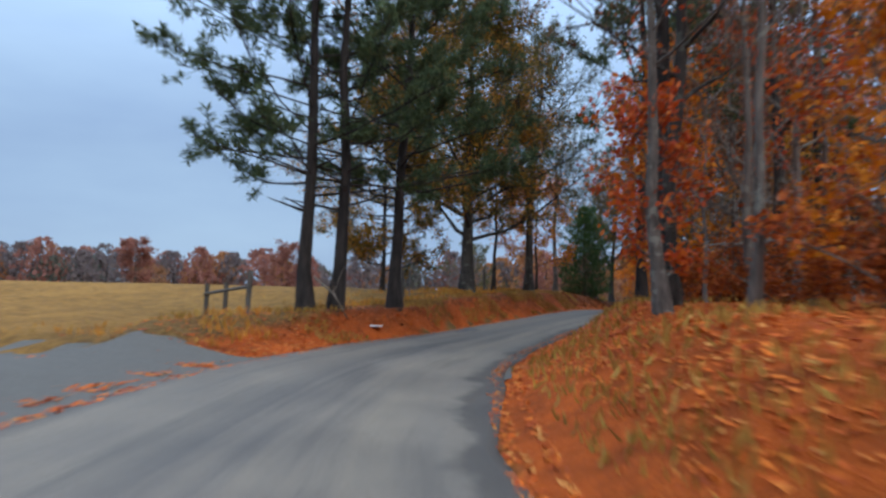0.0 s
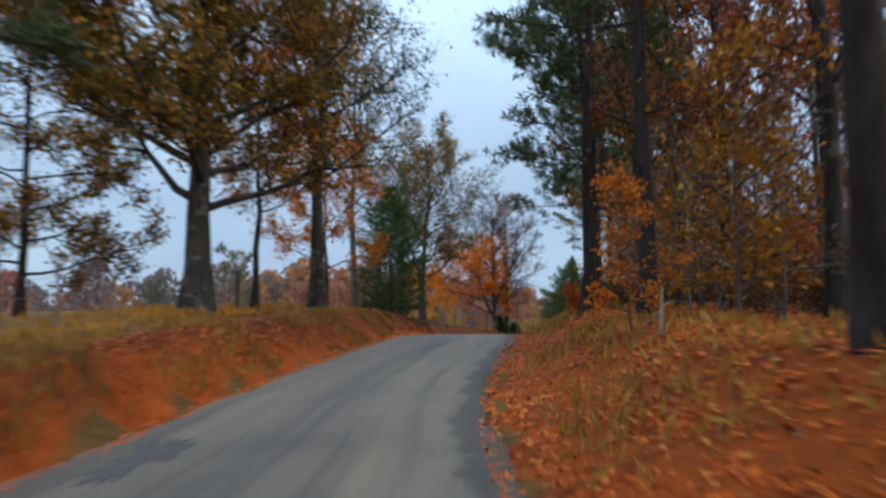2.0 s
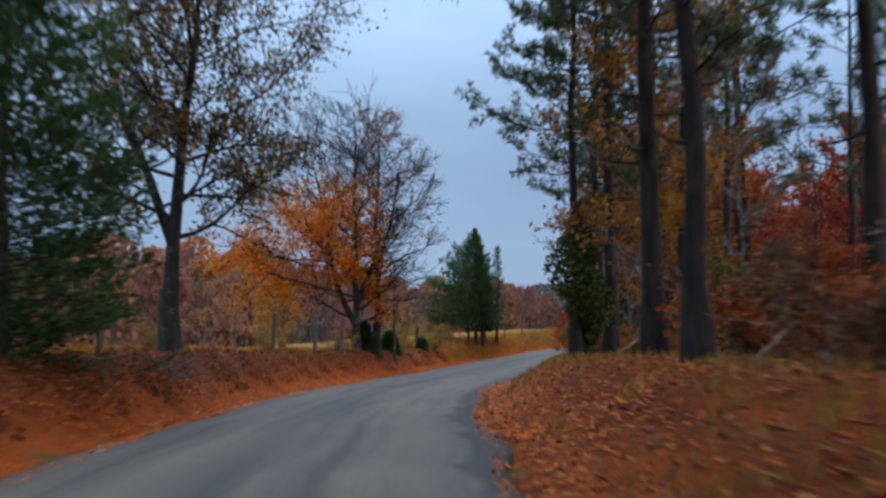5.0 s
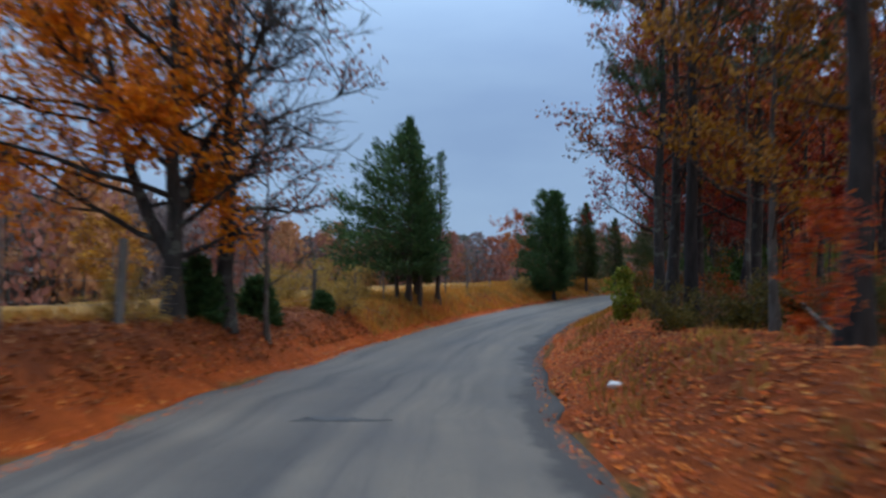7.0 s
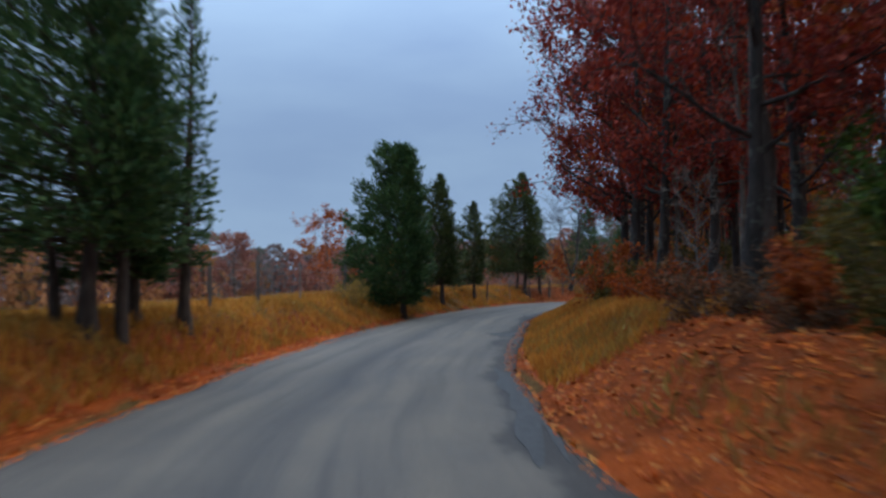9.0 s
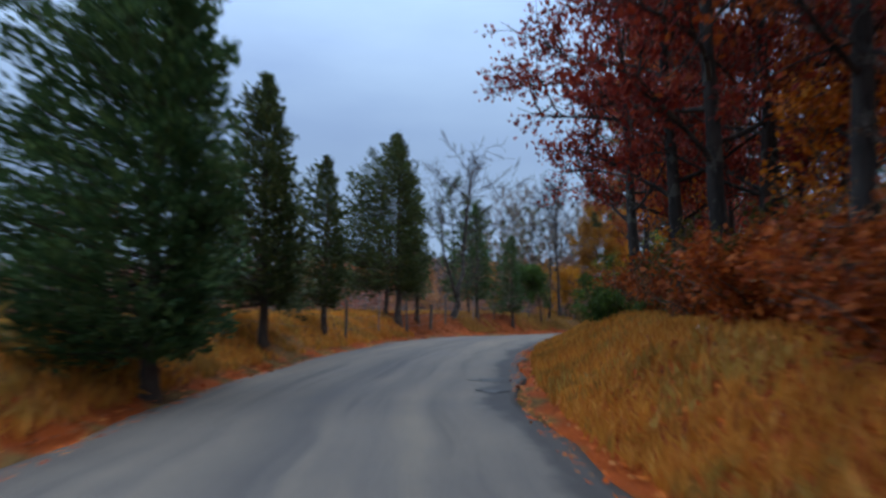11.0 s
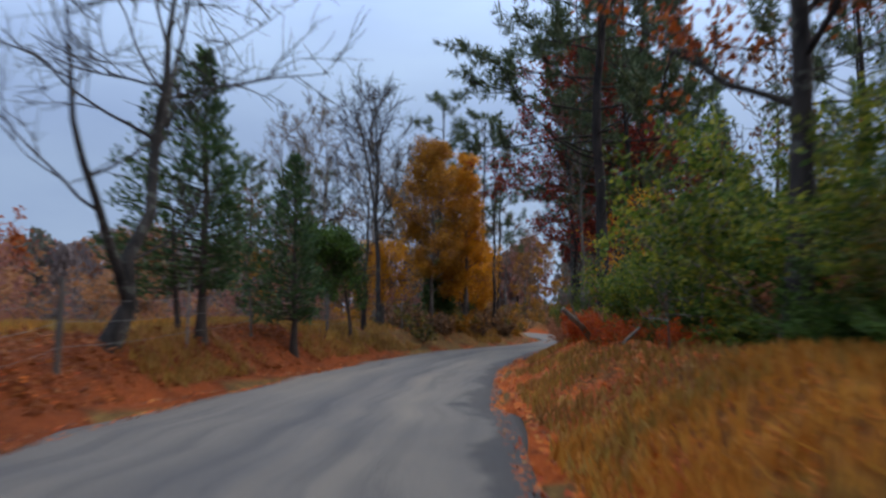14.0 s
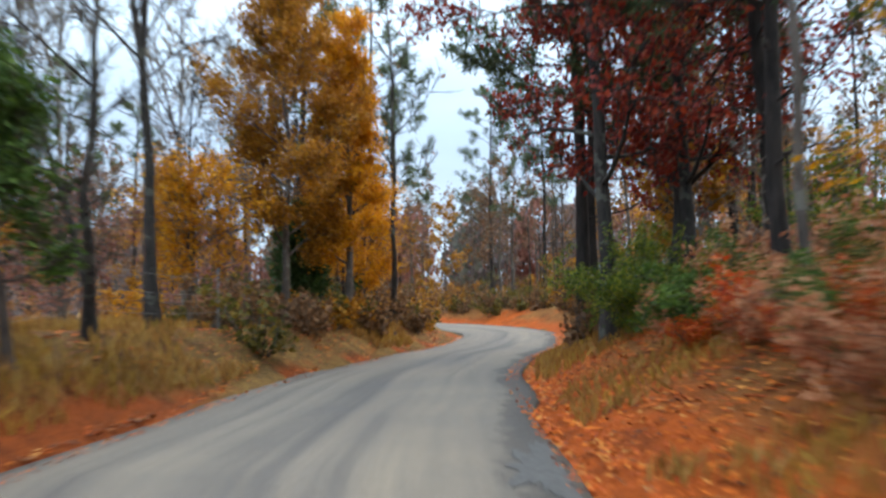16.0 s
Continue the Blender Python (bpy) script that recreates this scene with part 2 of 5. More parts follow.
def ground_material():
    m, n, l, b = node_material("ground", 1.0)
    litter = n.new("ShaderNodeAttribute")
    litter.attribute_name = "litter"
    wild = n.new("ShaderNodeAttribute")
    wild.attribute_name = "wild"
    coarse = noise_node(n, l, 0.35, 4.0)
    fine = noise_node(n, l, 9.0, 6.0, 0.7)
    grain = noise_node(n, l, 38.0, 4.0, 0.7)
    leaves = ramp_node(n, l, grain, [(0.28, (0.14, 0.025, 0.005)), (0.45, (0.42, 0.072, 0.007)), (0.62, (0.56, 0.12, 0.009)), (0.8, (0.46, 0.17, 0.035))])
    deep = n.new("ShaderNodeAttribute")
    deep.attribute_name = "deep"
    old = ramp_node(n, l, grain, [(0.28, (0.055, 0.016, 0.007)), (0.45, (0.15, 0.036, 0.010)), (0.62, (0.24, 0.065, 0.014)), (0.8, (0.30, 0.13, 0.045))])
    leaves = mix_node(n, l, deep.outputs["Fac"], leaves, old)
    brush = ramp_node(n, l, fine, [(0.3, (0.075, 0.055, 0.018)), (0.5, (0.19, 0.10, 0.03)), (0.7, (0.30, 0.19, 0.05))])
    straw = ramp_node(n, l, fine, [(0.3, (0.20, 0.10, 0.025)), (0.55, (0.34, 0.18, 0.042)), (0.75, (0.40, 0.24, 0.06))])
    base = mix_node(n, l, wild.outputs["Fac"], straw, brush)
    edge = math_node(n, l, "ADD", litter.outputs["Fac"], math_node(n, l, "MULTIPLY", math_node(n, l, "SUBTRACT", coarse, 0.5), 1.2))
    col = mix_node(n, l, ramp_node(n, l, edge, [(0.35, (0, 0, 0)), (0.62, (1, 1, 1))]), base, leaves)
    clump = noise_node(n, l, 1.7, 5.0, 0.65)
    col = mix_node(n, l, 0.8, col, ramp_node(n, l, clump, [(0.34, (0.42, 0.42, 0.42)), (0.52, (0.95, 0.95, 0.95)), (0.7, (1.15, 1.12, 1.1))]), "MULTIPLY")
    col = mix_node(n, l, 0.55, col, ramp_node(n, l, coarse, [(0.3, (0.6, 0.58, 0.55)), (0.7, (1.15, 1.1, 1.05))]), "MULTIPLY")
    l.new(col, b.inputs["Base Color"])
    bump_node(n, l, b, math_node(n, l, "ADD", fine, grain), 0.9, 0.05)
    return m


def road_material():
    m, n, l, b = node_material("worn_asphalt", 0.75)
    uv = n.new("ShaderNodeUVMap")
    sep = n.new("ShaderNodeSeparateXYZ")
    l.new(uv.outputs["UV"], sep.inputs["Vector"])
    grit = noise_node(n, l, 60.0, 3.0, 0.8)
    blot = noise_node(n, l, 0.5, 5.0, 0.6)
    mp = n.new("ShaderNodeMapping")
    mp.inputs["Scale"].default_value = (1.6, 0.07, 1.0)
    l.new(uv.outputs["UV"], mp.inputs["Vector"])
    streak = n.new("ShaderNodeTexNoise")
    streak.inputs["Scale"].default_value = 1.4
    streak.inputs["Detail"].default_value = 5.0
    l.new(mp.outputs["Vector"], streak.inputs["Vector"])
    base = ramp_node(n, l, grit, [(0.3, (0.112, 0.098, 0.082)), (0.7, (0.212, 0.186, 0.155))])
    wear = ramp_node(n, l, streak.outputs["Fac"], [(0.30, (0.58, 0.60, 0.65)), (0.47, (0.92, 0.92, 0.94)), (0.70, (1.15, 1.12, 1.07))])
    col = mix_node(n, l, 0.9, base, wear, "MULTIPLY")
    col = mix_node(n, l, 0.6, col, ramp_node(n, l, blot, [(0.35, (0.62, 0.63, 0.66)), (0.6, (1.05, 1.05, 1.04))]), "MULTIPLY")
    # lanes of wear: dark seams beside paler wheel tracks
    track = math_node(n, l, "MULTIPLY", math_node(n, l, "ADD", math_node(n, l, "MULTIPLY", sep.outputs["X"], 0.19), math_node(n, l, "MULTIPLY", streak.outputs["Fac"], 0.28)), 1.0)
    lanes = ramp_node(n, l, math_node(n, l, "ADD", track, 0.505), [(0.0, (0.62, 0.63, 0.66)), (0.14, (0.95, 0.95, 0.95)), (0.32, (1.08, 1.07, 1.05)), (0.44, (0.55, 0.58, 0.66)), (0.54, (0.92, 0.92, 0.94)), (0.74, (1.22, 1.18, 1.10)), (0.9, (1.0, 1.0, 1.0)), (1.0, (0.8, 0.8, 0.83))])
    col = mix_node(n, l, 0.65, col, lanes, "MULTIPLY")
    # newer, darker asphalt in a ragged strip along the right edge
    rag = noise_node(n, l, 0.8, 4.0, 0.7)
    edge = math_node(n, l, "ADD", sep.outputs["X"], math_node(n, l, "MULTIPLY", rag, 1.5))
    strip = ramp_node(n, l, math_node(n, l, "MULTIPLY", edge, 0.25), [(0.51, (1, 1, 1)), (0.56, (0.42, 0.43, 0.47))])
    col = mix_node(n, l, 0.85, col, strip, "MULTIPLY")
    l.new(col, b.inputs["Base Color"])
    l.new(math_node(n, l, "ADD", math_node(n, l, "MULTIPLY", blot, 0.4), 0.5), b.inputs["Roughness"])
    bump_node(n, l, b, grit, 0.5, 0.01)
    return m


def plain_material(name, a, c, scale=6.0, rough=0.9, stretch=(1, 1, 1), bump=0.4):
    m, n, l, b = node_material(name, rough)
    f = noise_node(n, l, scale, 5.0, 0.65, stretch=stretch)
    l.new(ramp_node(n, l, f, [(0.3, a), (0.7, c)]), b.inputs["Base Color"])
    bump_node(n, l, b, f, bump, 0.01)
    return m


GROUND, ROAD = ground_material(), road_material()
PATCH = plain_material("dark_asphalt_patch", (0.05, 0.05, 0.052), (0.10, 0.10, 0.10), 14.0, 0.7)
GRAVEL = plain_material("gravel", (0.062, 0.060, 0.056), (0.14, 0.134, 0.124), 30.0, 0.95)
POST = plain_material("weathered_post_wood", (0.05, 0.045, 0.041), (0.15, 0.135, 0.12), 10.0, 0.95, (1, 1, 0.15))
STEEL = plain_material("dull_steel", (0.12, 0.12, 0.12), (0.28, 0.27, 0.26), 20.0, 0.6)
STEEL.node_tree.nodes["Principled BSDF"].inputs["Metallic"].default_value = 0.8
PAPER = plain_material("white_litter", (0.62, 0.62, 0.62), (0.85, 0.85, 0.85), 12.0, 0.6)
DEADWOOD = plain_material("dead_wood", (0.09, 0.075, 0.06), (0.24, 0.205, 0.17), 8.0, 0.95, (1, 1, 0.2))

# ---- the lane: the line that the car follows, and the ground along it ----
EYE = 1.35
LANE_XYZ = [(-0.2 + 0.2 * k / 3, -36 + 12 * k, -0.5) for k in range(3)]
LANE_XYZ += [(e[0], e[1], e[2] - EYE) for _, e, _, _ in PATH]
LANE_XYZ += [(87.2, 98.5, -0.02), (93, 98.55, -0.04), (97, 98.3, -0.06), (101, 97.6, -0.08), (105, 96.6, -0.1), (109, 95.9, -0.1),
             (115, 95.6, -0.1), (120, 96.6, -0.06), (126, 99.6, 0.0), (134, 105, 0.05), (150, 118, 0.2), (190, 148, 0.4)]


def resample(points, step):
    pts = np.array(points, float)
    out = []
    for k in range(len(pts) - 1):
        a, b, c, d = pts[max(k - 1, 0)], pts[k], pts[k + 1], pts[min(k + 2, len(pts) - 1)]
        for u in np.linspace(0, 1, 12, endpoint=False):
            out.append(0.5 * (2 * b + (c - a) * u + (2 * a - 5 * b + 4 * c - d) * u * u + (3 * b - a - 3 * c + d) * u ** 3))
    out = np.array(out + [pts[-1]])
    run = np.r_[0, np.cumsum(np.hypot(*np.diff(out[:, :2], axis=0).T))]
    at = np.arange(0, run[-1], step)
    line = np.stack([np.interp(at, run, out[:, k]) for k in range(3)], 1)
    soft = np.convolve(np.pad(line[:, 2], 12, mode="edge"), np.ones(25) / 25, "valid")
    line[:, 2] = soft
    return at, line


LANE_S, LANE = resample(LANE_XYZ, 0.5)
LANE_T = np.gradient(LANE[:, :2], axis=0)
LANE_T /= np.linalg.norm(LANE_T, axis=1)[:, None]
LANE_N = np.stack([LANE_T[:, 1], -LANE_T[:, 0]], 1)
S0 = float(LANE_S[np.argmin(np.hypot(*LANE[:, :2].T))])


# the road's edges, from the lane line: metres from the walk's start, left, right
EDGES = np.array([(-60, -4.0, 0.85), (4, -4.0, 0.82), (12, -4.0, 0.65), (17, -3.7, 0.6), (20, -3.45, 0.58), (24, -3.3, 0.54), (28, -3.5, 0.5), (36, -3.5, 0.6), (44, -3.2, 0.65), (52, -3.4, 1.35), (60, -3.4, 1.65), (76, -3.5, 1.58),
                  (90, -3.2, 1.72), (100, -3.0, 1.8), (108, -3.4, 1.4), (116, -3.8, 1.15), (124, -4.2, 0.97), (132, -3.95, 1.25), (140, -3.65, 1.35), (150, -3.4, 1.3), (158, -3.0, 0.95), (400, -2.8, 0.95)])


# heights of the banks over the road: metres from the walk's start, left, right
BANKS = np.array([(0, 0.5, 1.2), (11, 0.55, 1.15), (18, 0.72, 1.15), (23, 0.72, 1.05), (32, 0.97, 0.98), (45, 0.9, 0.95), (56, 1.05, 0.95), (70, 1.05, 0.95), (86, 0.85, 0.95), (105, 0.85, 0.9), (120, 0.85, 0.9), (132, 0.95, 0.9), (146, 1.2, 0.95), (165, 0.7, 0.8)])


def edges_at(s):
    return np.interp(s - S0, EDGES[:, 0], EDGES[:, 1]), np.interp(s - S0, EDGES[:, 0], EDGES[:, 2])


def lane_coords(xy):
    """Distance along the lane, distance to its right and the road's height there."""
    xy = np.atleast_2d(np.asarray(xy, float))
    idx = np.empty(len(xy), int)
    for k in range(0, len(xy), 4000):
        part_xy = xy[k:k + 4000]
        idx[k:k + 4000] = ((part_xy[:, None] - LANE[None, :, :2]) ** 2).sum(-1).argmin(1)
    off = xy - LANE[idx, :2]
    along = (off * LANE_T[idx]).sum(1)
    side = (off * LANE_N[idx]).sum(1)
    far = np.hypot(*off.T)
    side = np.where(np.abs(side) < far * 0.5, np.sign(side + 1e-9) * far, side)
    z = np.interp(LANE_S[idx] + np.clip(along, -0.6, 0.6), LANE_S, LANE[:, 2])
    return LANE_S[idx] + np.clip(along, -0.6, 0.6), side, z


def smooth(x):
    x = np.clip(x, 0, 1)
    return x * x * (3 - 2 * x)


def waves(xy, size, seed):
    """Smooth uneven ground: a few sines of turned directions."""
    r = np.random.RandomState(seed)
    out = np.zeros(len(xy))
    for _ in range(6):
        a, f, p = r.uniform(0, 2 * np.pi), r.uniform(0.6, 1.7) / size, r.uniform(0, 2 * np.pi)
        out += np.sin((xy[:, 0] * np.cos(a) + xy[:, 1] * np.sin(a)) * f * 2 * np.pi + p)
    return out / 6


def side_road(xy):
    """How far inside the gravel side road a point lies (0 to 1)."""
    a, b = np.array((-3.0, 9.5)), np.array((-34.0, 27.0))
    v = (b - a) / np.linalg.norm(b - a)
    off = xy - a
    u, w = off @ v, off @ np.array((-v[1], v[0]))
    return smooth((3.2 - np.abs(w)) / 0.8) * smooth((u + 3) / 1.5) * (u < 200)


def height(xy, bare=False):
    xy = np.atleast_2d(np.asarray(xy, float))
    s, d, z = lane_coords(xy)
    e_l, e_r = edges_at(s)
    right = np.maximum(d - e_r, 0)
    left = np.maximum(e_l - d, 0)
    late = smooth((s - S0 - 35) / 30)
    bank = np.interp(s - S0, BANKS[:, 0], BANKS[:, 2]) * smooth((right - 0.1) / 2.3) + 0.02 * np.clip(right - 3, 0, 60)
    lbank = np.interp(s - S0, BANKS[:, 0], BANKS[:, 1]) * smooth((left - 0.1) / np.interp(s - S0, [8, 15, 18.5, 22, 26, 34, 88, 98], [3.2, 2.6, 1.3, 0.75, 0.75, 1.4, 1.4, 1.7]))
    field = np.where(left > 0, (1 - late) * 0.007 * np.clip(left - 5, 0, 150) - late * (0.035 * np.clip(left - 5, 0, 12) + 0.075 * np.clip(left - 17, 0, 60)), 0)
    field = field - 0.5 * smooth((left - 2.4) / 1.5) * smooth((34 - s + S0) / 10)
    h = z + bank + lbank * (1 - 0.6 * side_road(xy)) + field
    rough = np.clip((np.maximum(right, left) - 0.2) / 2.5, 0, 1)
    h += rough * (0.10 * waves(xy, 5.0, 3) + 0.05 * waves(xy, 1.9, 4)) + np.clip((np.maximum(right, left) - 10) / 40, 0, 1) * 0.5 * waves(xy, 45.0, 5)
    inside = (d < e_r + 0.15) & (d > e_l - 0.15)
    if not bare:
        h = np.where(inside, z - 0.07, h)
    return h


# how far the fallen leaves have turned to rust: metres from the walk's start, left, right
RUST = np.array([(0, 0.0, 0.0), (14, 0.15, 0.0), (20, 0.65, 0.15), (34, 0.75, 0.35), (46, 0.95, 0.7), (70, 0.95, 0.6), (80, 0.9, 0.3), (92, 0.55, 0.3), (106, 0.5, 0.2), (120, 0.5, 0.2), (128, 0.85, 0.2), (142, 0.85, 0.25), (156, 0.7, 0.3)])


def deep_at(s, d, e_l, e_r):
    left = np.interp(s - S0, RUST[:, 0], RUST[:, 1]) * np.maximum(smooth((e_l - d - 0.25) / 0.9), 0.8 * smooth((s - S0 - 98) / 8))
    right = np.interp(s - S0, RUST[:, 0], RUST[:, 2]) * (0.6 + 0.4 * smooth((d - e_r - 0.3) / 1.5))
    return np.where(d < 0, left, right)


def spot(s, d):
    """The place s metres along the lane from the walk's start and d metres to its right, on the ground."""
    k = np.interp(s + S0, LANE_S, np.arange(len(LANE_S)))
    i = int(min(max(round(float(k)), 0), len(LANE) - 1))
    xy = LANE[i, :2] + LANE_N[i] * d
    return float(xy[0]), float(xy[1]), float(height(xy)[0])


# ---- mesh helpers ----
class Quads:
    """Gathers quads by the thousand."""

    def __init__(self):
        self.v, self.f, self.m, self.n = [], [], [], 0

    def add(self, verts, faces, slot=0):
        self.v.append(np.asarray(verts, np.float32))
        self.f.append(np.asarray(faces, np.int32) + self.n)
        self.m.append(np.full(len(faces), slot, np.int32))
        self.n += len(verts)

    def tube(self, pts, radii, sides=6, slot=0):
        pts, radii = np.asarray(pts, float), np.asarray(radii, float)
        n = len(pts)
        t = np.gradient(pts, axis=0)
        t /= np.linalg.norm(t, axis=1)[:, None] + 1e-9
        ref = np.array((1.0, 0, 0)) if abs(t[0, 0]) < 0.8 else np.array((0, 1.0, 0))
        u = np.cross(t, ref)
        u /= np.linalg.norm(u, axis=1)[:, None] + 1e-9
        w = np.cross(t, u)
        a = np.arange(sides) * 2 * np.pi / sides
        ring = pts[:, None] + radii[:, None, None] * (u[:, None] * np.cos(a)[None, :, None] + w[:, None] * np.sin(a)[None, :, None])
        i = np.arange(n - 1)[:, None] * sides
        j = np.arange(sides)[None]
        k = (j + 1) % sides
        faces = np.stack([i + j, i + k, i + sides + k, i + sides + j], -1).reshape(-1, 4)
        self.add(ring.reshape(-1, 3), faces, slot)

    def leaves(self, centres, length, width, rng, axis=None, slot=0, flat=0.0):
        """A diamond-shaped leaf at each centre; axis: the way that leaves point, flat: how level they lie."""
        c = np.asarray(centres, float)
        n = len(c)
        if n == 0:
            return
        a = rng.normal(size=(n, 3)) if axis is None else np.asarray(axis, float) + rng.normal(size=(n, 3)) * 0.35
        a[:, 2] *= 1 - flat
        a /= np.linalg.norm(a, axis=1)[:, None] + 1e-9
        b = np.cross(a, rng.normal(size=(n, 3)) * (1 - flat) + np.array((0, 0, flat)))
        b /= np.linalg.norm(b, axis=1)[:, None] + 1e-9
        size = rng.uniform(0.65, 1.3, n)[:, None]
        fold = np.cross(a, b) * width * 0.25 * size
        a, b = a * length * 0.5 * size, b * width * 0.5 * size
        v = np.stack([c - a, c + b + fold - a * 0.1, c + a, c - b + fold - a * 0.1], 1).reshape(-1, 3)
        self.add(v, np.arange(4 * n).reshape(-1, 4), slot)

    def mesh(self, name, materials, smooth_shade=True):
        me = bpy.data.meshes.new(name)
        v, f, m = np.concatenate(self.v), np.concatenate(self.f), np.concatenate(self.m)
        me.vertices.add(len(v))
        me.vertices.foreach_set("co", v.ravel())
        me.loops.add(f.size)
        me.loops.foreach_set("vertex_index", f.ravel())
        me.polygons.add(len(f))
        me.polygons.foreach_set("loop_start", np.arange(0, f.size, 4, dtype=np.int32))
        me.polygons.foreach_set("material_index", m)
        me.polygons.foreach_set("use_smooth", np.full(len(f), smooth_shade))
        for mat in materials:
            me.materials.append(mat)
        me.update(calc_edges=True)
        return me


def thing(name, label, category, group="", kind=""):
    return tagged(new(name), label, category, group, kind)


def part(name, data, parent, label=""):
    """Links a Quads gathering or a mesh as one part of a thing."""
    ob = new(name, data)
    ob.parent = parent
    return tagged(ob, label) if label else ob


def limb(rng, start, way, length, segs, wobble, lift):
    """A crooked line of points that starts along way and bends up (lift > 0) or down."""
    pts = [np.asarray(start, float)]
    way = np.asarray(way, float) / np.linalg.norm(way)
    step = length / segs
    for _ in range(segs):
        way = way + rng.normal(size=3) * wobble + np.array((0, 0, lift))
        way /= np.linalg.norm(way)
        pts.append(pts[-1] + way * step)
    return np.array(pts)


def along_line(pts, u):
    k = np.clip(u, 0, 0.999) * (len(pts) - 1)
    i = np.floor(k).astype(int)
    f = (k - i)[:, None] if np.ndim(u) else k - i
    return pts[i] * (1 - f) + pts[i + 1] * f


def trunk_line(rng, h, lean, crook, segs=10):
    z = np.linspace(0, 1, segs + 1)
    p = np.stack([lean[0] * z ** 1.3 * h, lean[1] * z ** 1.3 * h, z * h - 0.15], 1)
    p[1:, :2] += np.cumsum(rng.normal(size=(segs, 2)) * crook, 0)
    return p


def flared(radius, segs, top=0.25):
    z = np.linspace(0, 1, segs + 1)
    r = radius * (1 - (1 - top) * z ** 0.9)
    r[0] *= 1.55
    r[1] *= 1.06
    return r


def tree_of(name, wood, crown, bark, leaf, label, category, group="", crown_name="crown"):
    t = thing(name, label, category, group)
    part("trunk", wood.mesh("trunk", [bark]), t)
    if leaf is None:
        for bough in crown:
            part("branch", bough.mesh("branch", [bark]), t)
    elif crown.n:
        part(crown_name, crown.mesh(crown_name, leaf if isinstance(leaf, list) else [leaf]), t)
    return t


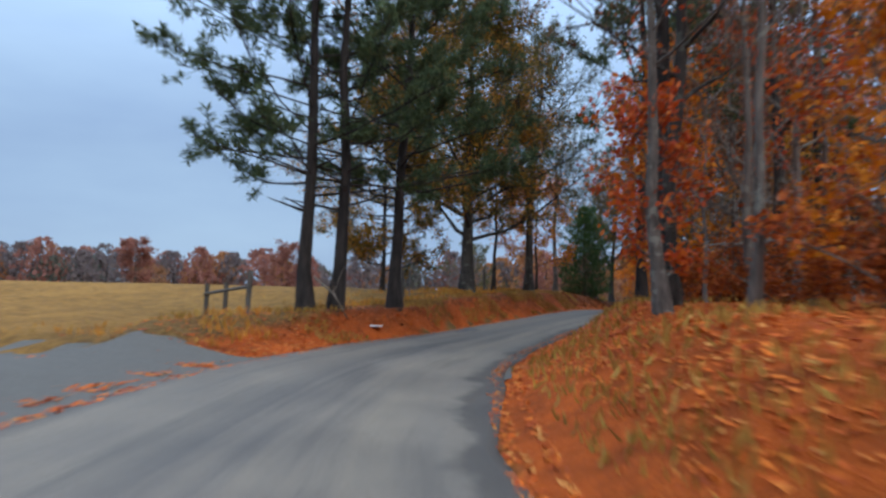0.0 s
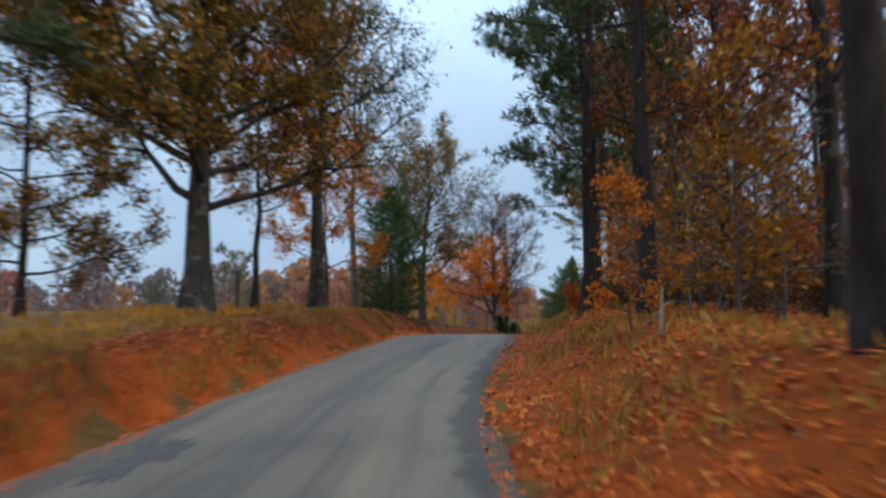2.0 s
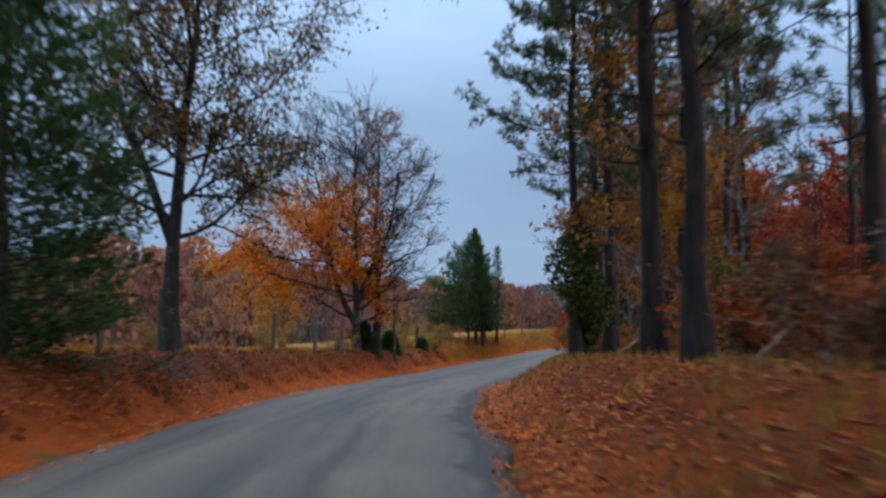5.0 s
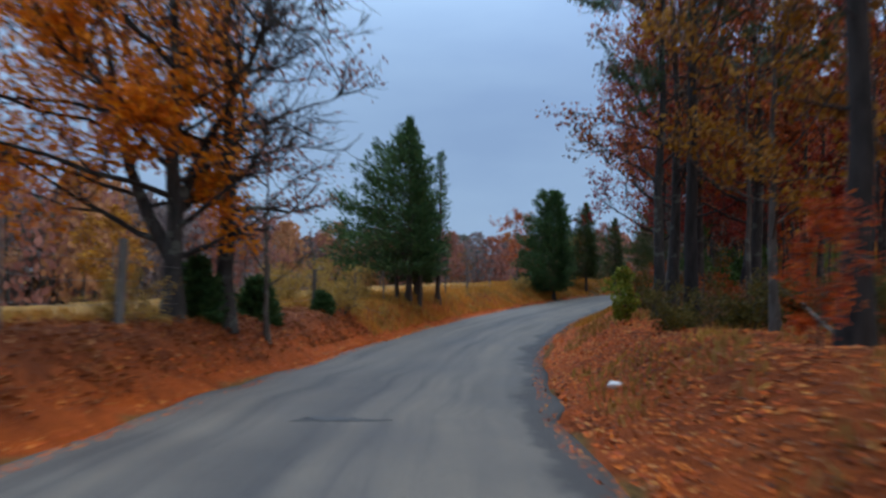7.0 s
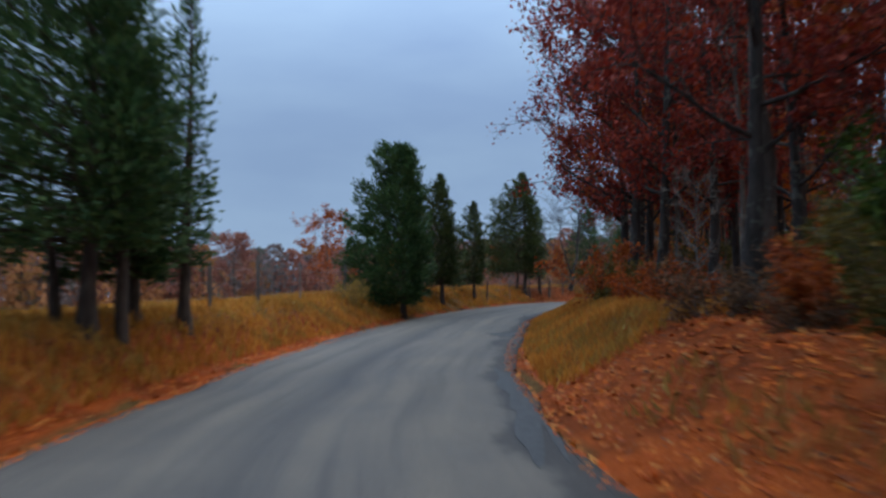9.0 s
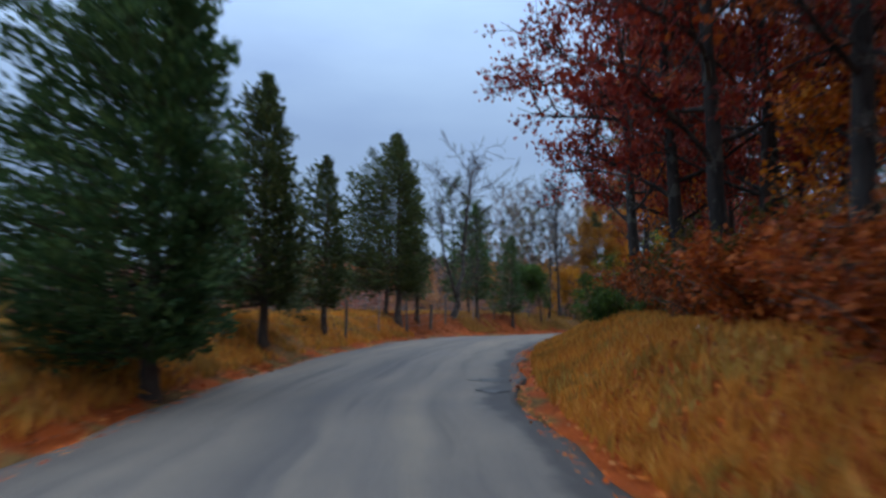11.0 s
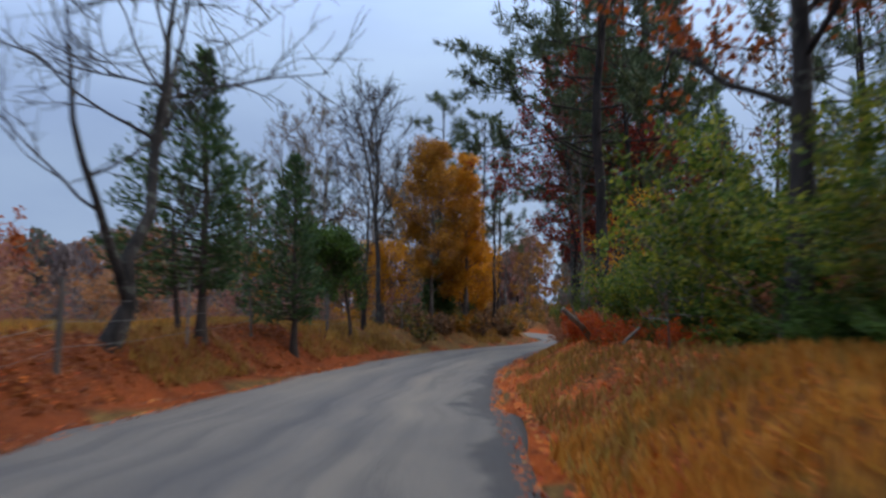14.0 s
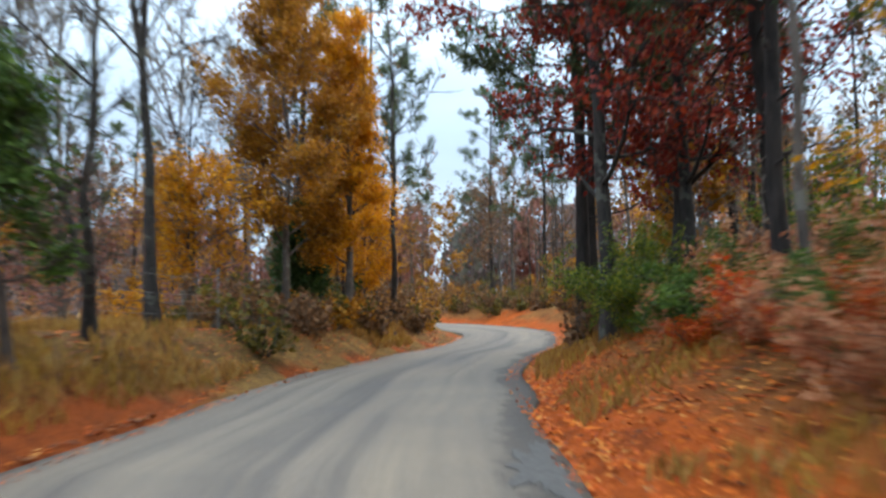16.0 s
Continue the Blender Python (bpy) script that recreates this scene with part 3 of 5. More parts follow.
def broadleaf(seed, h, radius, spread, base=0.3, limbs=13, subs=6, twigs=4, leaves=5000, leaf_len=0.16, lean=(0, 0), crook=0.05,
              rise=0.55, bare_top=0.0, forks=(), slots=1, profile=0.55, fine=True, full_side=None):
    """Wood and leaves of a broadleaf tree. rise: how steeply limbs climb; bare_top: share of the crown's top without leaves;
    profile: the height share at which limbs are longest."""
    rng = np.random.RandomState(seed)
    wood, crown = Quads(), Quads()
    boughs, bare = wood, []
    stems = [(trunk_line(rng, h * 0.94, lean, crook * h * 0.1), radius)]
    for u, turn, size in forks:
        p = along_line(stems[0][0], u)
        far = limb(rng, p, (math.cos(turn) * 0.45, math.sin(turn) * 0.45, 1.0), h * 0.94 * (1 - u) * size, 8, 0.07, 0.05)
        stems.append((far, radius * (1 - 0.6 * u) * 0.75))
    tips = []
    for n, (line, r) in enumerate(stems):
        wood.tube(line, flared(r, len(line) - 1, 0.12) if n == 0 else np.linspace(r, r * 0.15, len(line)), 8 if n == 0 else 6)
        count = limbs if n == 0 else max(4, limbs * 2 // 3)
        for k in range(count):
            lo = base if n == 0 else 0.12
            u = lo + (0.98 - lo) * (k + rng.uniform(0.1, 0.9)) / count
            p = along_line(line, u)
            turn = k * 2.4 + rng.uniform(-0.5, 0.5)
            hu = p[2] / h
            shape = (1 - abs(hu - profile) / (1 - profile if hu > profile else profile * 1.6)) ** 0.6 if hu < 1 else 0.1
            length = spread * max(shape, 0.22) * rng.uniform(0.75, 1.15)
            if full_side:
                length *= 1 + 0.4 * (math.cos(turn) * full_side[0] + math.sin(turn) * full_side[1])
            up = rise * (0.5 + 1.2 * hu) + rng.uniform(-0.15, 0.2)
            main = limb(rng, p, (math.cos(turn), math.sin(turn), up), length, 6, 0.13, 0.05)
            rr = max(r * (1 - 0.85 * u) * 0.42, 0.022)
            if not leaves:
                boughs = Quads()
                bare.append(boughs)
            boughs.tube(main, np.linspace(rr, rr * 0.25, len(main)), 5)
            for _ in range(subs):
                v = rng.uniform(0.25, 1.0)
                q = along_line(main, v)
                way = main[-1] - main[0]
                way = way / np.linalg.norm(way) + rng.normal(size=3) * 0.65 + np.array((0, 0, 0.15))
                sub = limb(rng, q, way, length * rng.uniform(0.25, 0.5), 4, 0.16, 0.04)
                boughs.tube(sub, np.linspace(max(rr * 0.4, 0.014), 0.007, len(sub)), 4)
                tips.append(sub)
                for _ in range(twigs if fine else 0):
                    q2 = along_line(sub, rng.uniform(0.3, 1.0))
                    w2 = sub[-1] - sub[0]
                    w2 = w2 / (np.linalg.norm(w2) + 1e-9) + rng.normal(size=3) * 0.6
                    tw = limb(rng, q2, w2, length * rng.uniform(0.12, 0.25), 3, 0.15, 0.03)
                    boughs.tube(tw, np.linspace(0.010, 0.005, len(tw)), 3)
                    tips.append(tw)
    if leaves:
        usable = tips
        pick = rng.randint(0, len(usable), leaves)
        # clumps: some twigs carry many leaves, some few
        load = rng.uniform(0.0, 1.0, len(usable)) ** 1.5
        pick = pick[rng.uniform(size=leaves) < 0.25 + 0.75 * load[pick]]
        ends = np.array([t[-1] for t in usable])
        roots = np.array([t[0] for t in usable])
        c = roots[pick] + (ends - roots)[pick] * rng.uniform(0.2, 1.08, len(pick))[:, None] + rng.normal(size=(len(pick), 3)) * 0.13
        if bare_top:
            c = c[rng.uniform(size=len(c)) < (h * (1 - bare_top) - c[:, 2]) / (0.35 * h) + 0.75]
        if full_side:
            c = c[rng.uniform(size=len(c)) < 0.8 + (c[:, :2] @ np.array(full_side)) / (0.45 * spread)]
        for slot in range(slots):
            some = c[slot::slots]
            crown.leaves(some, leaf_len, leaf_len * 0.62, rng, slot=slot)
    return wood, crown if leaves else bare


def pine(seed, h, radius, crown_from=0.45, reach=3.4, limbs=34, tufts=5, lean=(0, 0), dead=8, needle=0.27, fine=11, boughs=None):
    """Wood and needles of a pine. boughs: a list that gathers each living limb with its needles, for a tree seen close by."""
    rng = np.random.RandomState(seed)
    wood, crown = Quads(), Quads()
    line = trunk_line(rng, h, lean, 0.012 * h * 0.3, 12)
    wood.tube(line, flared(radius, 12, 0.16), 9)
    for k in range(limbs + dead):
        alive = k < limbs
        u = crown_from + (0.99 - crown_from) * (k + rng.uniform(0, 1)) / limbs if alive else rng.uniform(0.18, crown_from + 0.1)
        p = along_line(line, u)
        turn = k * 2.4 + rng.uniform(-0.6, 0.6)
        f = (u - crown_from) / (1 - crown_from)
        length = reach * (1.05 - 0.75 * max(f, 0) ** 1.4) * rng.uniform(0.6, 1.15) * (1 if alive else 0.35)
        main = limb(rng, p, (math.cos(turn), math.sin(turn), 0.05 + 0.7 * max(f, 0)), length, 6, 0.10, 0.03)
        rr = max(radius * 0.22 * (1.1 - u), 0.025)
        bough, green = (Quads(), Quads()) if boughs is not None and alive else (wood, crown)
        bough.tube(main, np.linspace(rr, 0.012, len(main)), 4)
        if not alive:
            continue
        centres, ways = [], []
        for _ in range(tufts + 2):
            q = along_line(main, rng.uniform(0.3, 1.0) ** 0.7)
            way = (main[-1] - main[0]) / length + rng.normal(size=3) * 0.5 + np.array((0, 0, 0.3))
            tw = limb(rng, q, way, rng.uniform(0.35, 0.9), 3, 0.15, 0.08)
            bough.tube(tw, np.linspace(0.014, 0.007, len(tw)), 3)
            for v in (0.5, 0.75, 1.0):
                c = along_line(tw, v)
                w = rng.normal(size=(fine, 3)) + (tw[-1] - tw[0]) / np.linalg.norm(tw[-1] - tw[0]) * 0.8
                w /= np.linalg.norm(w, axis=1)[:, None]
                centres.append(c + w * needle * 0.5)
                ways.append(w)
        green.leaves(np.concatenate(centres), needle, 0.042, rng, axis=np.concatenate(ways))
        if boughs is not None:
            boughs.append((bough, green))
    return wood, crown


def cedar(seed, h, spread, base=0.13, lean=(0, 0), limbs=150, sprays=80, point=0.85, stems=1, radius=0.12, open_top=0.0, trim=None, airy=1.0, rise=0.55):
    """An evergreen cone of many fans of sprays. point: how hollow its flanks are, open_top: how thin the top's foliage is,
    trim: the side on which the boughs stay short, airy: how full the boughs are."""
    rng = np.random.RandomState(seed)
    wood, crown = Quads(), Quads()
    line = trunk_line(rng, h, lean, 0.02, 10)
    wood.tube(line, flared(radius, 10, 0.08), 7)
    for k in range(stems - 1):
        a = rng.uniform(0, 6.28)
        extra = limb(rng, (math.cos(a) * 0.5, math.sin(a) * 0.5, -0.15), (0, 0, 1), h * rng.uniform(0.4, 0.6), 6, 0.05, 0.1)
        wood.tube(extra, np.linspace(radius * 0.8, 0.02, len(extra)), 6)
    cs, ws = [], []
    for k in range(limbs):
        f = ((k + rng.uniform()) / limbs) ** 1.1
        u = base + (1 - base) * f
        wide = spread * (min(1.0, 0.72 + f * 2.4) * max(1 - f, 0) ** point + 0.02) * (1 + (0.12 + 0.4 * f) * rng.choice((-1.0, -0.5, -0.1, 0.2, 0.6, 1.0)))
        turn = k * 2.39996 + rng.uniform(-0.4, 0.4)
        p = along_line(line, u)
        if trim is not None:
            wide *= 1 - 0.74 * max(0.0, math.cos(turn) * trim[0] + math.sin(turn) * trim[1]) ** 0.6 * (1 - 0.5 * f)
        main = limb(rng, p, (math.cos(turn), math.sin(turn), rise * (1.7 * f - 0.12)), wide * (1 + 0.2 * f), 4, 0.06, 0.035)
        wood.tube(main, np.linspace(max(0.03 * (1 - f), 0.01), 0.006, len(main)), 3)
        way = (main[-1] - main[0]) / (np.linalg.norm(main[-1] - main[0]) + 1e-9)
        side = np.cross(way, (0, 0, 1.0))
        n = max(6, int(1.2 * sprays * (0.25 + wide / 2.2) * (1 - open_top * f) * airy * rng.uniform(0.75, 1.2)))
        v = rng.uniform(0.12, 1.04, n) ** 0.75
        out = rng.uniform(-1, 1, n)
        # sprays stand in a flat fan along the bough, widest in its middle, with a fringe at the tip
        fan = out * (0.12 + 0.55 * wide * v * (1.12 - v) * 1.6)
        at = along_line(main, v) + side[None] * fan[:, None] + way[None] * np.abs(fan)[:, None] * 0.35
        at[:, 2] += rng.normal(size=n) * (0.05 + 0.03 * wide) + 0.05 * np.abs(fan)
        cs.append(at)
        ws.append(way[None] + side[None] * out[:, None] * 0.8 + np.array((0, 0, 0.45))[None] + np.zeros((n, 3)))
    crown.leaves(np.concatenate(cs), 0.17, 0.056, rng, axis=np.concatenate(ws))
    return wood, crown


def bush(seed, h, spread, stems=9, leaves=900, leaf_len=0.12, slots=1, twiggy=5):
    rng = np.random.RandomState(seed)
    wood, crown = Quads(), Quads()
    tips = []
    for k in range(stems):
        a = rng.uniform(0, 6.28)
        s = limb(rng, (math.cos(a) * 0.15 * spread, math.sin(a) * 0.15 * spread, -0.1), (math.cos(a) * spread / h, math.sin(a) * spread / h, 1.0), h * rng.uniform(0.45, 1.2), 5, 0.16, 0.0)
        wood.tube(s, np.linspace(0.022, 0.006, len(s)), 4)
        for _ in range(twiggy):
            q = along_line(s, rng.uniform(0.25, 1.0))
            tw = limb(rng, q, rng.normal(size=3) + np.array((0, 0, 0.5)), h * rng.uniform(0.15, 0.35), 3, 0.2, 0.0)
            wood.tube(tw, np.linspace(0.010, 0.004, len(tw)), 3)
            tips.append(tw)
    if leaves:
        pick = rng.randint(0, len(tips), leaves)
        a, b = np.array([t[0] for t in tips]), np.array([t[-1] for t in tips])
        c = a[pick] + (b - a)[pick] * rng.uniform(0.1, 1.1, leaves)[:, None] + rng.normal(size=(leaves, 3)) * 0.10
        for slot in range(slots):
            crown.leaves(c[slot::slots], leaf_len, leaf_len * 0.6, rng, slot=slot)
    return wood, crown


def stand(ob, x, y, turn=0.0, scale=1.0, sink=0.05):
    ob.location = (x, y, float(height((x, y))[0]) - sink)
    ob.rotation_euler = (0, 0, radians(turn))
    ob.scale = (scale, scale, scale)
    return ob


def copy_to(ob, x, y, turn, scale, sink=0.05):
    z = float(height((x, y))[0]) - sink
    base = ob.scale[0]
    return copy_thing(ob, pose(x, y, z, 0, 0, turn) @ Matrix.Scale(scale / base, 4))

# ---- ground: one sheet to the horizon ----
def axis_lines(lo, hi, step, reach):
    mid = np.arange(lo, hi + 0.01, step)
    grow = np.cumsum(step * 1.22 ** np.arange(1, 60))
    grow = grow[grow < reach]
    return np.r_[lo - grow[::-1], mid, hi + grow]


gx, gy = axis_lines(-30, 140, 0.7, 1400), axis_lines(-12, 125, 0.7, 1400)
grid = np.stack(np.meshgrid(gx, gy), -1).reshape(-1, 2)
gz = height(grid)
gs, gd, _ = lane_coords(grid)
nx, ny = len(gx), len(gy)
gi = (np.arange(ny - 1)[:, None] * nx + np.arange(nx - 1)[None]).ravel()
gq = Quads()
gq.add(np.c_[grid, gz], np.stack([gi, gi + 1, gi + nx + 1, gi + nx], 1))
ground = tagged(new("ground", gq.mesh("ground", [GROUND])), "leaf-strewn verges and dry grass fields beside the lane", "ground", kind="structure")
ge_l, ge_r = edges_at(gs)
out_r, out_l = np.maximum(gd - ge_r, 0), np.maximum(ge_l - gd, 0)
litter = np.where(out_r > 0, 0.85 - 0.3 * smooth((out_r - 2) / 4) + 0.25 * smooth((out_r - 5) / 4), 0)
litter = np.where(out_l > 0, 0.9 - 0.8 * smooth((out_l - 0.5) / 1.6), litter)
late_r = smooth((gs - S0 - 95) / 25)
litter -= np.where(out_r > 0, 0.42 * late_r * smooth((out_r - 0.3) / 0.8), 0.75 * late_r * smooth((out_l - 0.05) / 0.3) * np.interp(gs - S0, [118, 127, 146, 154], [1, 0.15, 0.15, 0.8]))
litter += np.where(out_l > 0, 0.5 * smooth((out_l - 0.5) / 1.2) * smooth((3.6 - out_l) / 1.5) * np.interp(gs - S0, [40, 46, 82, 90, 120, 128, 144, 150], [0, 1, 1, 0, 0, 1, 1, 0]), 0)
wild = np.where(gd > 0, 1.0, 1 - smooth((out_l - 3.5) / 4))
deep = deep_at(gs, gd, ge_l, ge_r)
for key, values in (("litter", litter), ("wild", wild), ("deep", deep)):
    at = ground.data.attributes.new(key, "FLOAT", "POINT")
    at.data.foreach_set("value", values.astype(np.float32))


# ---- road: a thin slab with ragged edges ----
def road_strip():
    rng = np.random.RandomState(11)
    s = LANE_S[(LANE_S > 6) & (LANE_S < LANE_S[-1] - 4)]
    cross = np.array([0, 0.004, 0.03, 0.12, 0.3, 0.5, 0.7, 0.88, 0.97, 0.996, 1.0])
    idx = np.searchsorted(LANE_S, s)
    rag = lambda seed: 0.09 * np.interp(s, s[::3], np.random.RandomState(seed).normal(size=len(s[::3]))) + 0.12 * np.sin(s * 0.23 + seed)
    e_l, e_r = edges_at(s)
    left, right = e_l + rag(5), e_r + rag(8) * 0.8
    d = left[:, None] + (right - left)[:, None] * cross[None]
    xy = LANE[idx, None, :2] + LANE_N[idx, None] * d[..., None]
    crown = 0.035 * (1 - (2 * cross - 1) ** 2)
    z = LANE[idx, 2][:, None] + crown[None]
    z[:, 0] -= 0.10
    z[:, -1] -= 0.10
    v = np.concatenate([xy, z[..., None]], -1).reshape(-1, 3)
    n, c = len(s), len(cross)
    i = (np.arange(n - 1)[:, None] * c + np.arange(c - 1)[None]).ravel()
    q = Quads()
    q.add(v, np.stack([i, i + 1, i + c + 1, i + c], 1))
    me = q.mesh("road", [ROAD])
    uv = me.uv_layers.new(name="UVMap")
    loops = np.empty(len(me.loops), np.int32)
    me.loops.foreach_get("vertex_index", loops)
    full = np.stack([np.tile(cross * 5.3 - 3.4, n), np.repeat(s, c)], 1)
    uv.data.foreach_set("uv", full[loops].astype(np.float32).ravel())
    return me


road = tagged(new("road", road_strip()), "worn grey asphalt lane with faded wheel tracks", "road", kind="structure")


def road_patch(s, d, length, width, seed, turn=0.0):
    """A thin dark repair or stain on the asphalt, with an uneven outline."""
    rng = np.random.RandomState(seed)
    k = int(np.argmin(np.abs(LANE_S - s - S0)))
    t, n = LANE_T[k], LANE_N[k]
    bm = bmesh.new()
    ring = []
    phase = rng.uniform(0, 6.28, 9)
    for a in np.linspace(0, 2 * np.pi, 110, endpoint=False):
        r = 0.9 + sum(0.2 / (k + 1) ** 0.55 * math.sin((2 * k + 3) * a + phase[k]) for k in range(9)) + rng.uniform(-0.04, 0.04)
        r = max(r, 0.3)
        u, w = math.cos(a) * length / 2 * r, math.sin(a) * width / 2 * r
        u, w = u * math.cos(turn) - w * math.sin(turn), u * math.sin(turn) + w * math.cos(turn)
        xy = LANE[k, :2] + t * u + n * (d + w)
        ss, dd, z = lane_coords(xy)
        e_l, e_r = edges_at(ss[0])
        xy = xy - n * max(0.0, dd[0] - e_r + 0.16)
        c = (dd[0] - e_l) / (e_r - e_l)
        ring.append(bm.verts.new((xy[0], xy[1], z[0] + 0.035 * (1 - (2 * c - 1) ** 2) + 0.003)))
    bm.faces.new(ring)
    bmesh.ops.recalc_face_normals(bm, faces=bm.faces)
    top = bmesh.ops.extrude_face_region(bm, geom=list(bm.faces))
    bmesh.ops.translate(bm, verts=[e for e in top["geom"] if isinstance(e, bmesh.types.BMVert)], vec=(0, 0, 0.003))
    me = bpy.data.meshes.new("road_patch")
    bm.to_mesh(me)
    bm.free()
    me.materials.append(PATCH)
    return tagged(new("road_patch", me), "dark repair patch in the grey asphalt", "road patch", "road patches", "structure")


# ---- gravel mouth of the side road ----
def gravel_mouth():
    a, b = np.array((-2.9, 9.5)), np.array((-34.0, 27.0))
    v = (b - a) / np.linalg.norm(b - a)
    w = np.array((-v[1], v[0]))
    us, ws = np.linspace(-2.0, 36, 60), np.linspace(-1, 1, 13)
    half = 2.9 + 3.2 * np.exp(-np.maximum(us - 0, 0) / 2.2)
    xy = a + us[:, None, None] * v + (ws[None] * half[:, None])[..., None] * w
    z = height(xy.reshape(-1, 2), True) + 0.05
    z[np.abs(np.tile(ws, 60)) > 0.99] -= 0.12
    ss, dd, zr = lane_coords(xy.reshape(-1, 2))
    z = np.where(dd > edges_at(ss)[0] - 0.3, zr - 0.02, z)
    i = (np.arange(59)[:, None] * 13 + np.arange(12)[None]).ravel()
    q = Quads()
    q.add(np.c_[xy.reshape(-1, 2), z], np.stack([i, i + 13, i + 14, i + 1], 1))
    return tagged(new("road_2", q.mesh("road_2", [GRAVEL])), "grey gravel side road that joins the lane", "road", kind="structure")


gravel_mouth()
for n, (s, d, length, width) in enumerate([(70.3, -1.1, 0.35, 1.0), (66.5, -1.4, 0.3, 0.9), (89.0, 1.6, 6.5, 0.8), (84.0, 1.75, 4.0, 0.45), (101.0, 1.3, 1.6, 0.9), (111.0, 0.75, 0.6, 0.55), (109.6, 0.85, 0.5, 0.45),
                                           (128.5, 1.3, 1.4, 1.3), (147.5, 1.0, 2.2, 0.5), (21.0, 1.0, 3.0, 0.4), (57.0, 1.6, 8.0, 0.6), (24.0, -2.6, 2.0, 0.5)]):
    road_patch(s, d, length, width, 40 + n)

# ---- trees on the field side of the lane ----
def plant(name, grown, bark, leaf, label, category, x, y, turn=0.0, group="", crown_name="crown", scale=1.0):
    return stand(tree_of(name, *grown, bark, leaf, label, category, group, crown_name), x, y, turn, scale)


for n, (x, y, h, r) in enumerate([(-3.95, 20.3, 15.5, 0.20), (-3.25, 20.6, 16.0, 0.19), (-1.85, 23.4, 15.0, 0.20)]):
    boughs = []
    tree = plant("pine_tree", pine(100 + n, h, r, 0.21, 4.6, 52, 10, (0.01 * n - 0.01, 0), fine=13, boughs=boughs), BARK_PINE, LEAF["needle"],
                 "tall dark pine with sparse green boughs on the verge", "pine tree", x, y, 40 * n, "roadside pines")
    for wood, green in boughs:
        bough = part("bough", wood.mesh("bough", [BARK_PINE]), tree)
        part("needles", green.mesh("needles", [LEAF["needle"]]), bough, "tufts of green pine needles")
plant("oak_tree", broadleaf(120, 14.0, 0.32, 5.8, 0.19, 42, 9, 5, 160000, 0.13, rise=0.45, slots=3, full_side=(-0.4, 0.1)), BARK_OAK, [LEAF["olive"], LEAF["olive"], LEAF["gold"]],
      "broad oak with olive and brown autumn leaves", "oak tree", 0.5, 35.2)
plant("oak_tree", broadleaf(121, 14.5, 0.24, 4.0, 0.30, 22, 9, 5, 34000, 0.12, (0.02, 0), forks=((0.35, 2.6, 0.9),)), BARK_OAK, LEAF["grey_green"],
      "tall oak with thinning grey-green leaves", "oak tree", 3.9, 41.2)
plant("oak_tree", broadleaf(119, 10.5, 0.12, 3.9, 0.10, 30, 8, 5, 60000, 0.12, rise=0.25, slots=2, profile=0.4), BARK_OAK, [LEAF["gold"], LEAF["olive"]],
      "oak with low drooping gold-brown leaves behind the pines", "oak tree", -3.6, 37.6)
plant("maple_tree", broadleaf(122, 11.0, 0.11, 3.3, 0.28, 20, 8, 4, 30000, 0.115, rise=0.35, slots=2), BARK_OAK, [LEAF["orange"], LEAF["gold"]], "slender maple with orange and gold leaves", "maple tree", 2.0, 41.0)
plant("maple_tree", broadleaf(123, 7.5, 0.09, 2.6, 0.22, 16, 7, 4, 16000, 0.115, rise=0.3), BARK_OAK, LEAF["orange"], "small maple with thin orange leaves", "maple tree", 4.8, 45.5)
plant("bare_tree", broadleaf(124, 11.6, 0.16, 3.0, 0.35, 12, 7, 5, 900, 0.13, (0.03, 0), rise=0.9, forks=((0.55, 0.4, 1.0),)), BARK_GREY, LEAF["gold"],
      "nearly bare tree with a forked upright trunk", "tree", 6.1, 47.3)
plant("cedar_tree", cedar(125, 6.4, 1.9, 0.04, limbs=200, point=0.5), BARK_CEDAR, LEAF["cedar"], "dense dark green cedar beside the fence", "cedar tree", 9.0, 53.6)
plant("oak_tree", broadleaf(126, 11.2, 0.19, 3.7, 0.25, 26, 9, 6, 44000, 0.115, (0.03, 0), rise=0.4, forks=((0.24, 3.0, 0.75),), slots=3), BARK_OAK, [LEAF["grey_green"], LEAF["grey_green"], LEAF["gold"]],
      "oak with thin grey-green leaves and a low fork", "oak tree", 11.9, 58.7)
plant("maple_tree", broadleaf(127, 11.6, 0.19, 4.3, 0.11, 32, 9, 7, 170000, 0.13, (-0.02, 0.01), rise=0.42, bare_top=0.58, profile=0.36, forks=((0.12, 2.4, 0.85), (0.2, 0.6, 0.8)), slots=3, full_side=(-0.85, 0.5)),
      BARK_OAK, [LEAF["glow"]] * 3, "maple with glowing orange lower leaves and a bare top", "maple tree", 21.3, 72.9)
plant("oak_tree", broadleaf(128, 11.0, 0.20, 3.0, 0.22, 24, 8, 5, 7000, 0.11, (0.01, 0), rise=0.5), BARK_OAK, LEAF["dusty"], "dark tree with thin dusty red leaves beside the maple", "tree", 22.4, 73.3)
plant("bare_tree", broadleaf(129, 4.6, 0.08, 1.9, 0.3, 9, 6, 5, 500, 0.10, rise=0.5), BARK_GREY, LEAF["dusty"], "small crooked tree with dusty red leaves", "tree", 23.6, 74.0)

